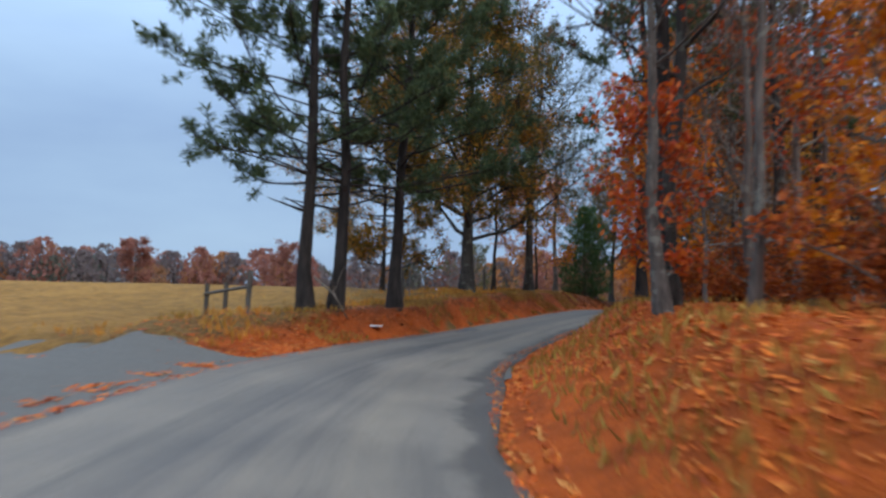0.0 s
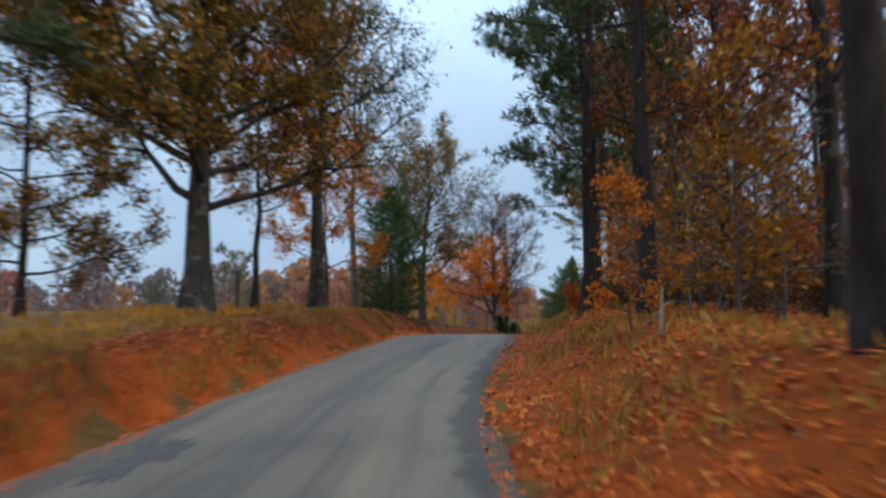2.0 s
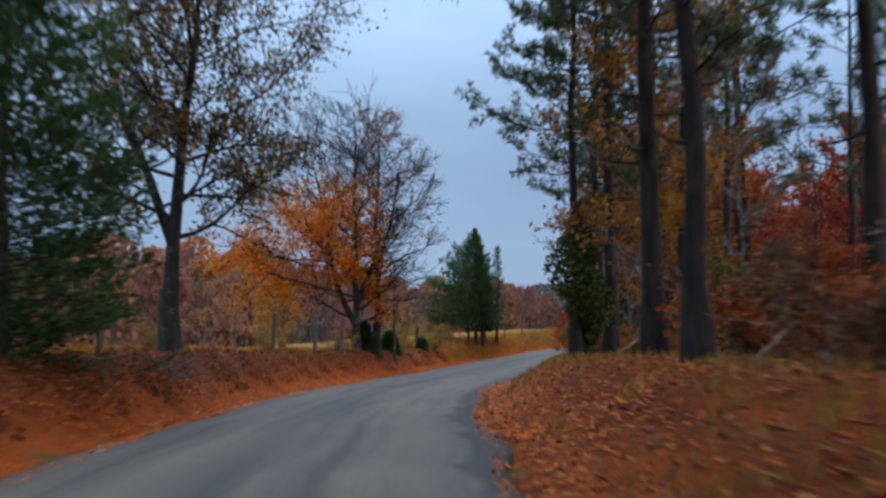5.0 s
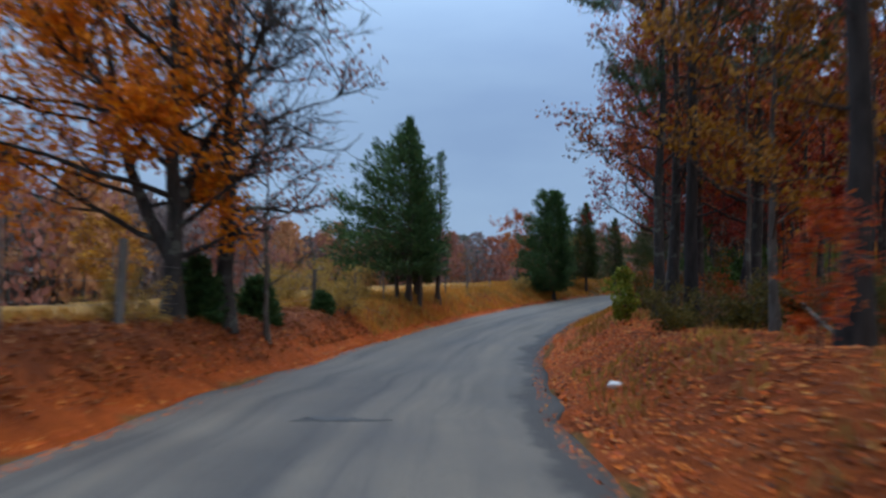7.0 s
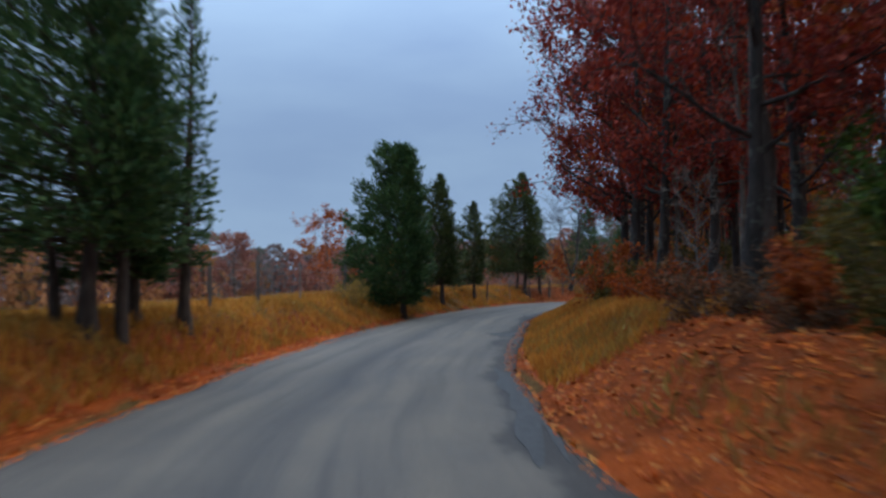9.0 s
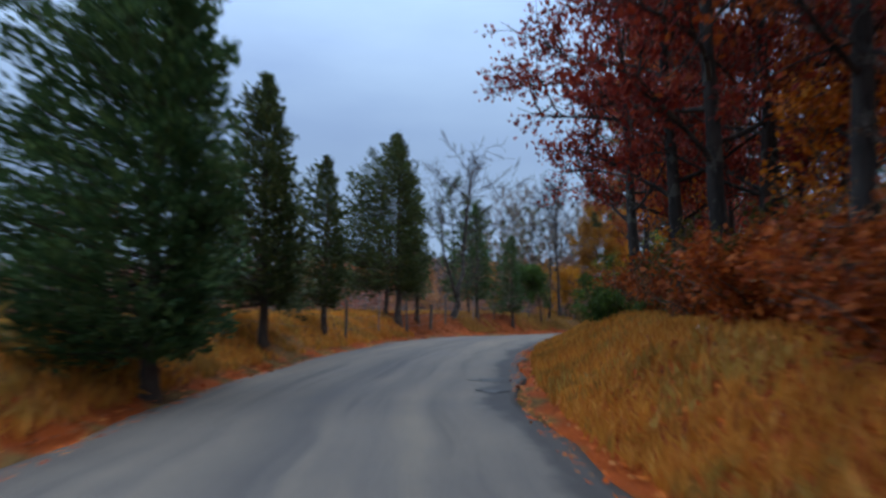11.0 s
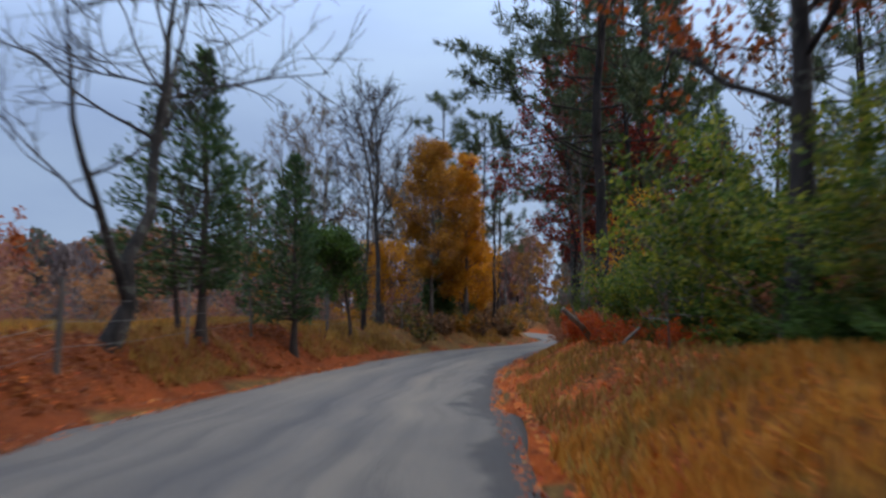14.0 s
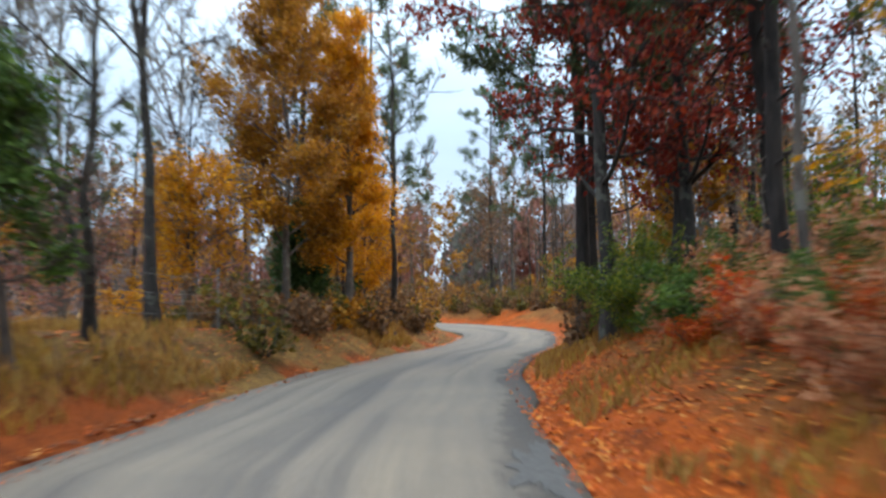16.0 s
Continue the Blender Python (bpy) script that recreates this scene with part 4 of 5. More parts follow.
CEDARS = [  # x, y, height, spread, seed, hollow flanks, stems, open top, fullness, winter tint
    (33.2, 83.8, 7.4, 3.8, 131, 1.2, 3, 0.4, 1.05, 0),
    (34.5, 84.9, 4.8, 1.7, 132, 0.9, 2, 0.1, 0.8, 0),
    (35.8, 85.6, 6.7, 1.3, 133, 0.8, 1, 0.45, 0.2, 0),
    (49.4, 93.1, 6.7, 2.4, 134, 0.6, 1, 0.1, 1.4, 0),
    (55.0, 96.0, 6.3, 2.3, 135, 1.0, 1, 0.6, 1.01, 1),
    (60.2, 98.3, 5.4, 1.6, 136, 0.9, 1, 0.5, 0.9, 1),
    (68.5, 100.8, 7.9, 3.2, 137, 0.95, 2, 0.5, 1.1, 1),
    (70.9, 101.3, 5.9, 1.3, 138, 0.8, 1, 0.45, 0.22, 0),
    (80.3, 102.9, 6.4, 2.2, 139, 0.9, 2, 0.4, 0.6, 0),
    (84.9, 102.7, 5.6, 1.8, 140, 0.85, 1, 0.35, 0.5, 0),
    (115.8, 102.9, 2.6, 0.8, 142, 0.6, 1, 0.0, 1.4, 0),
    (106.0, 103.0, 3.9, 1.4, 143, 0.65, 1, 0.1, 1.2, 0),
    (23.9, 75.4, 1.0, 0.5, 145, 0.7, 1, 0.0, 1.4, 0),
    (21.9, 73.4, 1.3, 0.6, 144, 0.7, 1, 0.0, 1.4, 0),
]
for x, y, h, spread, seed, tip, stems, thin, full, tint in CEDARS:
    k = int(((LANE[:, :2] - (x, y)) ** 2).sum(1).argmin())
    plant("cedar_tree", cedar(seed, h, spread, 0.12 if seed == 134 else 0.2 if h > 3 else 0.02, trim=LANE_N[k] if h > 3 else None, point=tip, stems=stems, open_top=thin, airy=full,
                              limbs=int(90 + 14 * h + 34 * (spread if full > 1 else 0)), radius=0.03 + 0.014 * h), BARK_CEDAR, LEAF["cedar_rusty"] if tint else LEAF["cedar"],
          "dark green cedar on the field edge" if not tint else "cedar turning rusty green on the field edge", "cedar tree", x, y, 0, "cedars along the fence")
plant("holly_tree", broadleaf(146, 3.9, 0.08, 1.5, 0.3, 22, 8, 4, 26000, 0.10, (-0.02, 0.16), rise=0.4, profile=0.6, full_side=(-0.2, 0.8)), BARK_CEDAR, LEAF["holly"], "round bushy green tree on a thin trunk", "tree", 90.9, 103.1)
plant("bare_tree", broadleaf(147, 8.6, 0.15, 3.3, 0.4, 10, 7, 6, 0, crook=0.2, rise=0.55, forks=((0.42, 0.5, 1.0), (0.1, 2.9, 0.7))), BARK_OAK, None,
      "bare crooked tree with spreading twigs", "tree", 76.7, 102.6)
plant("bare_tree", broadleaf(148, 10.5, 0.13, 2.6, 0.42, 12, 7, 6, 0, rise=1.1, forks=((0.5, 1.0, 1.0), (0.62, 3.6, 0.9))), BARK_OAK, None, "tall bare tree with upswept limbs", "tree", 95.7, 103.5)
plant("bare_tree", broadleaf(149, 7.5, 0.10, 2.0, 0.4, 9, 6, 5, 0, (-0.06, 0), crook=0.25, rise=0.8, forks=((0.12, 0.9, 0.8),)), BARK_OAK, None, "leaning bare tree with two stems", "tree", 93.3, 103.4)

for n, (x, y, h, tone) in enumerate([(14.5, 84.0, 4.6, "dusty"), (9.0, 88.0, 5.2, "dusty"), (18.0, 92.0, 5.5, "orange_pale"), (2.0, 92.0, 9.0, "grey_green"), (27.0, 108.0, 5.5, "gold"), (57.0, 128.0, 8.0, "dusty"), (64.0, 126.0, 6.0, "dusty"), (-14.0, 64.0, 5.0, "dusty"), (46.0, 132.0, 8.0, "dusty"), (72.0, 124.0, 8.0, "rust"), (86.0, 124.0, 7.0, "dusty"), (94.0, 122.0, 5.5, "rust"), (101.0, 118.0, 5.5, "orange_pale"), (78.0, 122.0, 5.0, "gold"), (-24.0, 57.0, 3.9, "dusty"), (-30.0, 75.0, 5.0, "orange_pale")]):
    plant("field_tree", broadleaf(180 + n, h, 0.12, h * 0.42, 0.12, 15, 7, 3, 5200, 0.22, rise=0.5, profile=0.45), BARK_GREY, LEAF[tone], "rounded autumn tree out in the field", "tree", x, y, 30 * n, "field trees")

YELLOWS = [(103.4, 103.0, 9.6, 2.6, "gold", 60000), (105.2, 101.6, 9.9, 1.5, "yellow", 34000), (101.6, 105.0, 3.8, 2.0, "yellow", 14000), (108.5, 102.6, 6.0, 2.0, "yellow", 24000), (111.9, 102.0, 5.4, 1.8, "yellow", 22000),
           (99.5, 107.2, 3.2, 1.8, "dusty", 3500), (114.0, 105.0, 8.0, 2.2, "gold", 4000)]
for n, (x, y, h, spread, tone, count) in enumerate(YELLOWS):
    plant("maple_tree", broadleaf(160 + n, h, 0.05 + 0.008 * h, spread, 0.2, 22, 8, 4, count, 0.105, rise=0.8, profile=0.55), BARK_GREY, LEAF[tone],
          "slender maple in golden-yellow leaf" if tone == "yellow" else "slender maple in brown-gold leaf", "maple tree", x, y, 50 * n, "yellow maples by the bend")
for n, (x, y, h) in enumerate([(107.2, 101.8, 8.5), (109.6, 102.4, 9.0), (112.5, 104.5, 9.5), (103.0, 105.5, 8.0), (117.5, 106.0, 10.0)]):
    plant("bare_tree", broadleaf(170 + n, h, 0.075, 1.7, 0.3, 11, 6, 5, 0, rise=1.1), BARK_OAK, None, "slim bare tree among the yellow maples", "tree", x, y, 70 * n)

# ---- the woods on the near side ----
pine_a = tree_of("pine_tree", *pine(200, 17.0, 0.21, 0.42, 3.4, 38, 6), BARK_PINE, LEAF["needle"], "tall dark pine in the roadside woods", "pine tree", "woodland pines")
pine_b = tree_of("pine_tree", *pine(201, 15.0, 0.17, 0.36, 3.0, 36, 5), BARK_PINE, LEAF["needle"], "tall dark pine in the roadside woods", "pine tree", "woodland pines")
oak_rust = tree_of("oak_tree", *broadleaf(202, 12.0, 0.17, 3.2, 0.25, 18, 8, 4, 13000, 0.125), BARK_OAK, LEAF["rust"], "woodland oak with rust-red leaves", "oak tree", "woodland oaks")
oak_red = tree_of("oak_tree", *broadleaf(203, 11.0, 0.16, 3.2, 0.22, 18, 8, 4, 13000, 0.125), BARK_OAK, LEAF["red"], "woodland oak with dark red leaves", "oak tree", "woodland oaks")
oak_brown = tree_of("oak_tree", *broadleaf(204, 12.0, 0.15, 2.8, 0.3, 15, 6, 5, 4500, 0.12), BARK_OAK, LEAF["brown"], "woodland oak with thin brown leaves", "oak tree", "woodland oaks")
maple_or = tree_of("maple_tree", *broadleaf(205, 7.5, 0.08, 2.3, 0.2, 15, 6, 4, 8500, 0.12), BARK_GREY, LEAF["orange"], "young woodland maple with orange leaves", "maple tree", "woodland maples")
maple_red = tree_of("maple_tree", *broadleaf(214, 9.0, 0.10, 2.6, 0.2, 15, 7, 4, 6500, 0.115), BARK_PALE, LEAF["scarlet"], "woodland maple with scarlet leaves", "maple tree", "woodland maples")
maple_gold = tree_of("maple_tree", *broadleaf(215, 8.0, 0.09, 2.4, 0.22, 15, 6, 4, 7500, 0.12), BARK_GREY, LEAF["gold"], "woodland maple with gold-brown leaves", "maple tree", "woodland maples")
thin_bare = tree_of("bare_tree", *broadleaf(206, 10.0, 0.075, 1.9, 0.35, 11, 6, 5, 300, 0.12, rise=0.8), BARK_GREY, LEAF["brown"], "thin grey bare tree in the woods", "tree", "bare woodland trees")
pale_tall = tree_of("bare_tree", *broadleaf(207, 14.0, 0.17, 2.8, 0.4, 13, 6, 5, 1200, 0.14, rise=0.7), BARK_GREY, LEAF["scarlet"], "tall grey-barked tree with few red leaves", "tree", "bare woodland trees")
sapling = tree_of("sapling", *broadleaf(208, 4.2, 0.035, 1.3, 0.15, 12, 5, 3, 2200, 0.14), BARK_GREY, LEAF["scarlet"], "sapling with bright orange-red leaves", "sapling", "woodland saplings")
sap_or = tree_of("sapling", *broadleaf(216, 4.6, 0.035, 1.3, 0.15, 12, 5, 3, 2200, 0.14), BARK_GREY, LEAF["orange"], "sapling with orange leaves", "sapling", "woodland saplings")
sap_gold = tree_of("sapling", *broadleaf(209, 4.0, 0.035, 1.2, 0.15, 12, 5, 3, 1500, 0.13), BARK_GREY, LEAF["gold"], "sapling with golden-brown leaves", "sapling", "woodland saplings")
sap_yellow = tree_of("sapling", *broadleaf(217, 4.6, 0.035, 1.3, 0.3, 10, 5, 3, 1100, 0.12), BARK_GREY, LEAF["yellow"], "thin sapling with sparse yellow leaves", "sapling", "woodland saplings")
sap_bare = tree_of("sapling", *broadleaf(218, 4.8, 0.035, 1.3, 0.2, 12, 6, 4, 150, 0.12), BARK_PALE, LEAF["brown"], "bare twiggy pale sapling", "sapling", "woodland saplings")
shrub_rust = tree_of("shrub", *bush(210, 1.7, 1.2, 12, 3000, 0.10), BARK_GREY, LEAF["rust"], "twiggy shrub with rusty leaves", "shrub", "woodland shrubs", "foliage")
shrub_brown = tree_of("shrub", *bush(211, 1.5, 1.2, 14, 1500, 0.095), BARK_GREY, LEAF["brown"], "twiggy brown shrub at the wood's edge", "shrub", "woodland shrubs", "foliage")
shrub_green = tree_of("shrub", *bush(212, 2.0, 1.3, 16, 6500, 0.10), BARK_GREY, LEAF["holly"], "leafy green shrub at the wood's edge", "shrub", "woodland shrubs", "foliage")
shrub_olive = tree_of("shrub", *bush(219, 1.8, 1.2, 14, 4000, 0.095), BARK_GREY, LEAF["olive"], "olive-brown leafy shrub at the wood's edge", "shrub", "woodland shrubs", "foliage")
shrub_red = tree_of("shrub", *bush(213, 1.4, 1.1, 11, 2200, 0.10, twiggy=6), BARK_GREY, LEAF["scarlet"], "low shrub with orange-red leaves", "shrub", "woodland shrubs", "foliage")
shrub_pink = tree_of("shrub", *bush(220, 1.8, 1.35, 12, 2900, 0.11, twiggy=6), BARK_GREY, LEAF["copper"], "shrub with dry coppery oak leaves", "shrub", "woodland shrubs", "foliage")
pine_full = tree_of("pine_tree", *pine(230, 14.0, 0.16, 0.3, 3.3, 52, 9), BARK_PINE, LEAF["needle"], "full-crowned pine at the wood's edge", "pine tree", "woodland pines")
light_pine = tree_of("pine_tree", *pine(231, 15.5, 0.18, 0.4, 3.2, 26, 3, needle=0.4), BARK_PINE, LEAF["needle"], "pine deep in the roadside woods", "pine tree", "woodland pines")
light_oak = tree_of("oak_tree", *broadleaf(232, 12.0, 0.15, 3.2, 0.25, 16, 7, 0, 5200, 0.20, fine=False), BARK_OAK, LEAF["rust"], "rusty oak deep in the woods", "oak tree", "woodland oaks")
light_red = tree_of("oak_tree", *broadleaf(233, 11.0, 0.14, 3.0, 0.22, 16, 7, 0, 5200, 0.20, fine=False), BARK_OAK, LEAF["red"], "dark red oak deep in the woods", "oak tree", "woodland oaks")
light_brown = tree_of("oak_tree", *broadleaf(234, 12.0, 0.13, 2.8, 0.3, 14, 6, 1, 1100, 0.24), BARK_GREY, LEAF["brown"], "thin brown oak deep in the woods", "oak tree", "woodland oaks")
light_maple = tree_of("maple_tree", *broadleaf(235, 8.0, 0.09, 2.4, 0.2, 13, 6, 0, 3200, 0.2, fine=False), BARK_GREY, LEAF["orange"], "orange maple deep in the woods", "maple tree", "woodland maples")
light_gold = tree_of("maple_tree", *broadleaf(236, 8.0, 0.09, 2.4, 0.2, 13, 6, 0, 3000, 0.2, fine=False), BARK_GREY, LEAF["gold"], "gold-brown maple deep in the woods", "maple tree", "woodland maples")
light_bare = tree_of("bare_tree", *broadleaf(237, 10.0, 0.085, 2.0, 0.35, 11, 6, 2, 80, 0.15, rise=0.8), BARK_OAK, LEAF["brown"], "bare dark tree deep in the woods", "tree", "bare woodland trees")
LIGHT = {pine_a: light_pine, pine_b: light_pine, oak_rust: light_oak, oak_red: light_red, oak_brown: light_brown, maple_or: light_maple, maple_red: light_maple, maple_gold: light_gold, thin_bare: light_bare, pale_tall: light_bare}
used = set()
PROTOS = list(LIGHT) + list(dict.fromkeys(LIGHT.values())) + [sapling, sap_or, sap_gold, sap_yellow, sap_bare, shrub_rust, shrub_brown, shrub_green, shrub_olive, shrub_red, shrub_pink, pine_full]


def put(proto, x, y, turn, scale):
    """The prototype itself at its first place, a copy at each later one."""
    if proto.name in used:
        return copy_to(proto, x, y, turn, scale)
    used.add(proto.name)
    return stand(proto, x, y, turn, scale)


# trunks that stand out at the wood's edge
EDGE = [(4.0, 14.7, pine_a, 0.9), (2.95, 10.9, pale_tall, 0.65), (4.6, 11.8, thin_bare, 1.0), (2.95, 11.4, sapling, 0.85), (4.3, 16.4, maple_or, 0.75), (5.4, 18.2, sap_or, 1.0), (5.6, 12.6, maple_red, 0.9), (3.6, 9.4, thin_bare, 1.0), (3.5, 12.6, oak_brown, 1.0), (5.1, 21.1, pine_b, 0.9), (8.5, 29.6, pine_b, 1.0), (9.6, 31.6, oak_brown, 0.8), (9.9, 34.8, pine_a, 0.85), (6.2, 26.2, sap_or, 0.5), (70.5, 90.3, oak_rust, 1.05), (72.3, 89.2, oak_red, 1.0), (12.2, 38.7, pine_b, 1.1),
        (12.9, 40.6, pine_full, 1.1), (17.2, 48.7, pine_full, 1.1), (21.3, 57.0, pine_b, 0.85), (19.3, 51.9, pine_a, 1.0), (21.2, 54.3, maple_gold, 1.2), (23.0, 57.8, pine_a, 0.9), (26.6, 62.9, pine_b, 1.05), (30.8, 68.5, pine_b, 0.9),
        (32.4, 70.7, oak_brown, 1.0), (33.9, 71.6, oak_rust, 1.0), (39.2, 76.5, oak_red, 0.95), (61.7, 89.6, oak_red, 1.05), (74.6, 92.4, oak_rust, 1.0), (81.7, 90.5, pine_b, 0.9), (87.7, 94.5, pine_full, 1.25), (100.0, 95.5, pine_b, 1.05), (102.6, 94.9, pine_full, 1.1), (96.4, 95.6, oak_red, 1.05),
        (93.8, 93.6, pine_b, 0.9), (89.6, 95.0, thin_bare, 0.9), (97.2, 93.9, oak_red, 1.0), (104.0, 92.4, oak_red, 1.05), (109.0, 91.0, oak_brown, 1.0), (36.0, 72.6, thin_bare, 1.0), (39.9, 74.4, shrub_green, 1.2), (36.2, 74.0, shrub_olive, 0.8), (45.5, 80.8, oak_red, 1.0), (52.0, 84.6, oak_rust, 1.05), (57.0, 86.2, oak_red, 0.9), (68.0, 90.0, oak_rust, 0.95)]
rng = np.random.RandomState(31)
for x, y, proto, scale in EDGE:
    put(proto, x, y, rng.uniform(0, 360), scale)
taken = [(x, y) for x, y, _, _ in EDGE]


def free(x, y, gap):
    return all((x - a) ** 2 + (y - b) ** 2 > gap * gap for a, b in taken)


def mix_at(s, table):
    return [kinds for lo, kinds in table if s >= lo][-1]


TALL = [(-90, [maple_red, pale_tall, thin_bare, thin_bare, oak_brown, thin_bare]),
        (18, [thin_bare, oak_brown, pine_b, oak_rust, pine_a, thin_bare, maple_gold, oak_brown]),
        (46, [pine_b, pine_a, thin_bare, maple_gold, pine_b, maple_or, thin_bare]),
        (79, [oak_rust, oak_red, thin_bare, oak_rust, oak_red, thin_bare]),
        (122, [pine_b, oak_red, thin_bare, oak_brown, pine_b, thin_bare]),
        (150, [oak_brown, pine_b, thin_bare, oak_brown, maple_gold, thin_bare])]
LOW = [(-90, [sap_bare, shrub_brown, shrub_rust, sap_or, shrub_brown, sap_bare]),
       (14, [shrub_brown, sap_bare, shrub_rust, shrub_brown, sap_bare, shrub_olive, sap_gold]),
       (46, [shrub_brown, sap_bare, shrub_olive, shrub_rust, sap_bare, sap_gold]),
       (66, [shrub_rust, shrub_olive, shrub_brown, shrub_rust, shrub_olive, shrub_brown, sap_bare]),
       (108, [shrub_red, shrub_rust, shrub_olive, shrub_rust, sap_or, shrub_olive]),
       (128, [shrub_green, shrub_pink, shrub_red, shrub_olive, sap_yellow, sap_bare, shrub_green]),
       (152, [shrub_brown, shrub_olive, shrub_green, sap_bare, shrub_brown, sap_gold])]
for s in np.arange(-8, 215, 2.3):
    for d in (rng.uniform(5.2, 9.0), rng.uniform(9, 15), rng.uniform(15, 24)):
        x, y, _ = spot(s + rng.uniform(-1, 1), d)
        kinds = mix_at(s, TALL)
        if (121 < s < 160 and d > 6 and rng.uniform() < (0.86 if s > 138 else 0.72)) or (46 < s < 68 and d > 7 and rng.uniform() < 0.6):
            continue
        if free(x, y, 1.7) and abs(lane_coords((x, y))[1][0]) > 4.6:
            taken.append((x, y))
            kind = kinds[rng.randint(len(kinds))]
            put(LIGHT[kind] if d > 8 or s > 155 else kind, x, y, rng.uniform(0, 360), rng.uniform(0.75, 1.1))
# a closer stand of trunks where the woods are thickest
for s in np.arange(84, 122, 1.5):
    x, y, _ = spot(s + rng.uniform(-0.6, 0.6), rng.uniform(6.0, 10.5))
    if free(x, y, 1.3) and lane_coords((x, y))[1][0] > 4.6:
        taken.append((x, y))
        put([oak_rust, oak_red, thin_bare, maple_or, thin_bare, oak_rust][rng.randint(6)], x, y, rng.uniform(0, 360), rng.uniform(0.8, 1.05))
# brush close to the road where the bank is overgrown
for s in np.arange(126, 170, 0.62):
    d = rng.uniform(3.3, 5.6) + (0.0 if s > 134 else 0.6)
    x, y, _ = spot(s, d)
    kinds = [shrub_pink, shrub_red, shrub_pink, shrub_green, shrub_green, shrub_olive, shrub_rust, sap_bare]
    put(kinds[rng.randint(len(kinds))], x, y, rng.uniform(0, 360), rng.uniform(0.3, 0.5) + 0.12 * (d - 3.3))
for s in np.arange(106, 130, 0.9):
    x, y, _ = spot(s, rng.uniform(4.3, 6.0))
    put([shrub_olive, shrub_rust, shrub_red, shrub_rust, shrub_brown][rng.randint(5)], x, y, rng.uniform(0, 360), rng.uniform(0.8, 1.2))
for s in np.arange(-4, 190, 0.75):
    x, y, _ = spot(s + rng.uniform(-0.5, 0.5), rng.uniform(3.9, 8.0) if s < 150 else rng.uniform(4.4, 12))
    kinds = mix_at(s, LOW)
    if 49 < s < 64 and rng.uniform() < 0.55:
        continue
    if free(x, y, 0.6) and lane_coords((x, y))[1][0] > 3.6 and math.hypot(x - 21.9, y - 56.2) > 2.2:
        put(kinds[rng.randint(len(kinds))], x, y, rng.uniform(0, 360), rng.uniform(0.65, 1.15) * (0.55 if 126 < s < 153 else 0.7 if 56 < s < 100 else 1.0))

for proto in [p for p in PROTOS if p.name not in used]:
    put(proto, *spot(rng.uniform(60, 120), rng.uniform(10, 16))[:2], 0, 1.0)

put(shrub_red, *spot(38.0, 2.7)[:2], 40, 0.7)
put(sapling, 24.6, 62.2, 130, 0.38)
for x, y, proto, scale in [(13.6, 36.2, oak_brown, 1.15), (12.2, 32.4, oak_rust, 1.0), (14.8, 39.6, maple_gold, 1.35), (7.4, 23.0, thin_bare, 0.95), (7.9, 22.1, sap_bare, 1.3), (40.1, 76.7, pale_tall, 0.9)]:
    put(proto, x, y, rng.uniform(0, 360), scale)
put(shrub_green, 58.9, 89.6, 10, 0.5)
put(shrub_green, 63.6, 90.6, 75, 0.8)
for x, y, scale in [(49.5, 83.6, 1.1), (55.0, 86.6, 1.15), (58.2, 87.8, 1.1), (64.2, 89.3, 1.1), (36.8, 73.0, 1.0)]:
    put(oak_red if x > 48 else oak_rust, x, y, rng.uniform(0, 360), scale)
put(oak_red, *spot(113.5, 6.2)[:2], 80, 1.05)
# tall evergreen scrub on the bank by the last bend
young = tree_of("shrub", *bush(221, 3.4, 1.7, 22, 15000, 0.10, slots=2, twiggy=8), BARK_PALE, [LEAF["holly"], LEAF["lime"]], "tall leafy green thicket shrub with pale stems", "shrub", "thicket shrubs", "foliage")
for s, d, scale in [(131.5, 5.6, 0.8), (133.5, 5.0, 0.9), (135.5, 5.8, 1.1), (138.0, 6.4, 1.1), (154.0, 3.2, 0.5), (156.0, 3.1, 0.5), (158.5, 3.4, 0.55), (146.5, 7.5, 0.9), (143.0, 6.8, 0.9)]:
    put(young, *spot(s, d)[:2], rng.uniform(0, 360), scale)
for s, d, proto, scale in [(158.0, 4.2, oak_red, 1.15), (163.0, 4.6, light_gold, 1.2), (155.0, 5.5, pine_full, 1.05), (168.0, -5.0, light_bare, 1.3), (165.0, 6.0, light_pine, 0.9)]:
    put(proto, *spot(s, d)[:2], rng.uniform(0, 360), scale)
for s, d, proto, scale in [(144.6, 3.5, shrub_red, 0.7), (146.8, 3.4, shrub_green, 0.5), (149.0, 3.6, shrub_red, 0.7), (138.2, 4.9, young, 0.7), (139.8, 4.7, young, 0.75), (141.6, 5.2, young, 0.8), (151.2, 3.5, shrub_green, 0.6), (147.6, 4.5, sap_yellow, 0.8), (143.8, 5.0, sap_yellow, 0.9)]:
    put(proto, *spot(s, d)[:2], rng.uniform(0, 360), scale)
for s, d in [(152.0, 8.5), (160.0, 8.5)]:
    put(young, *spot(s, d)[:2], rng.uniform(0, 360), 1.2)
for s in np.arange(144.0, 157, 1.1):
    put(shrub_pink, *spot(s, rng.uniform(4.8, 6.8))[:2], rng.uniform(0, 360), rng.uniform(0.75, 1.05))
for s in np.arange(143.5, 153, 0.8):
    put(shrub_pink if rng.uniform() < 0.65 else shrub_red, *spot(s, rng.uniform(3.0, 4.2))[:2], rng.uniform(0, 360), rng.uniform(0.35, 0.55))


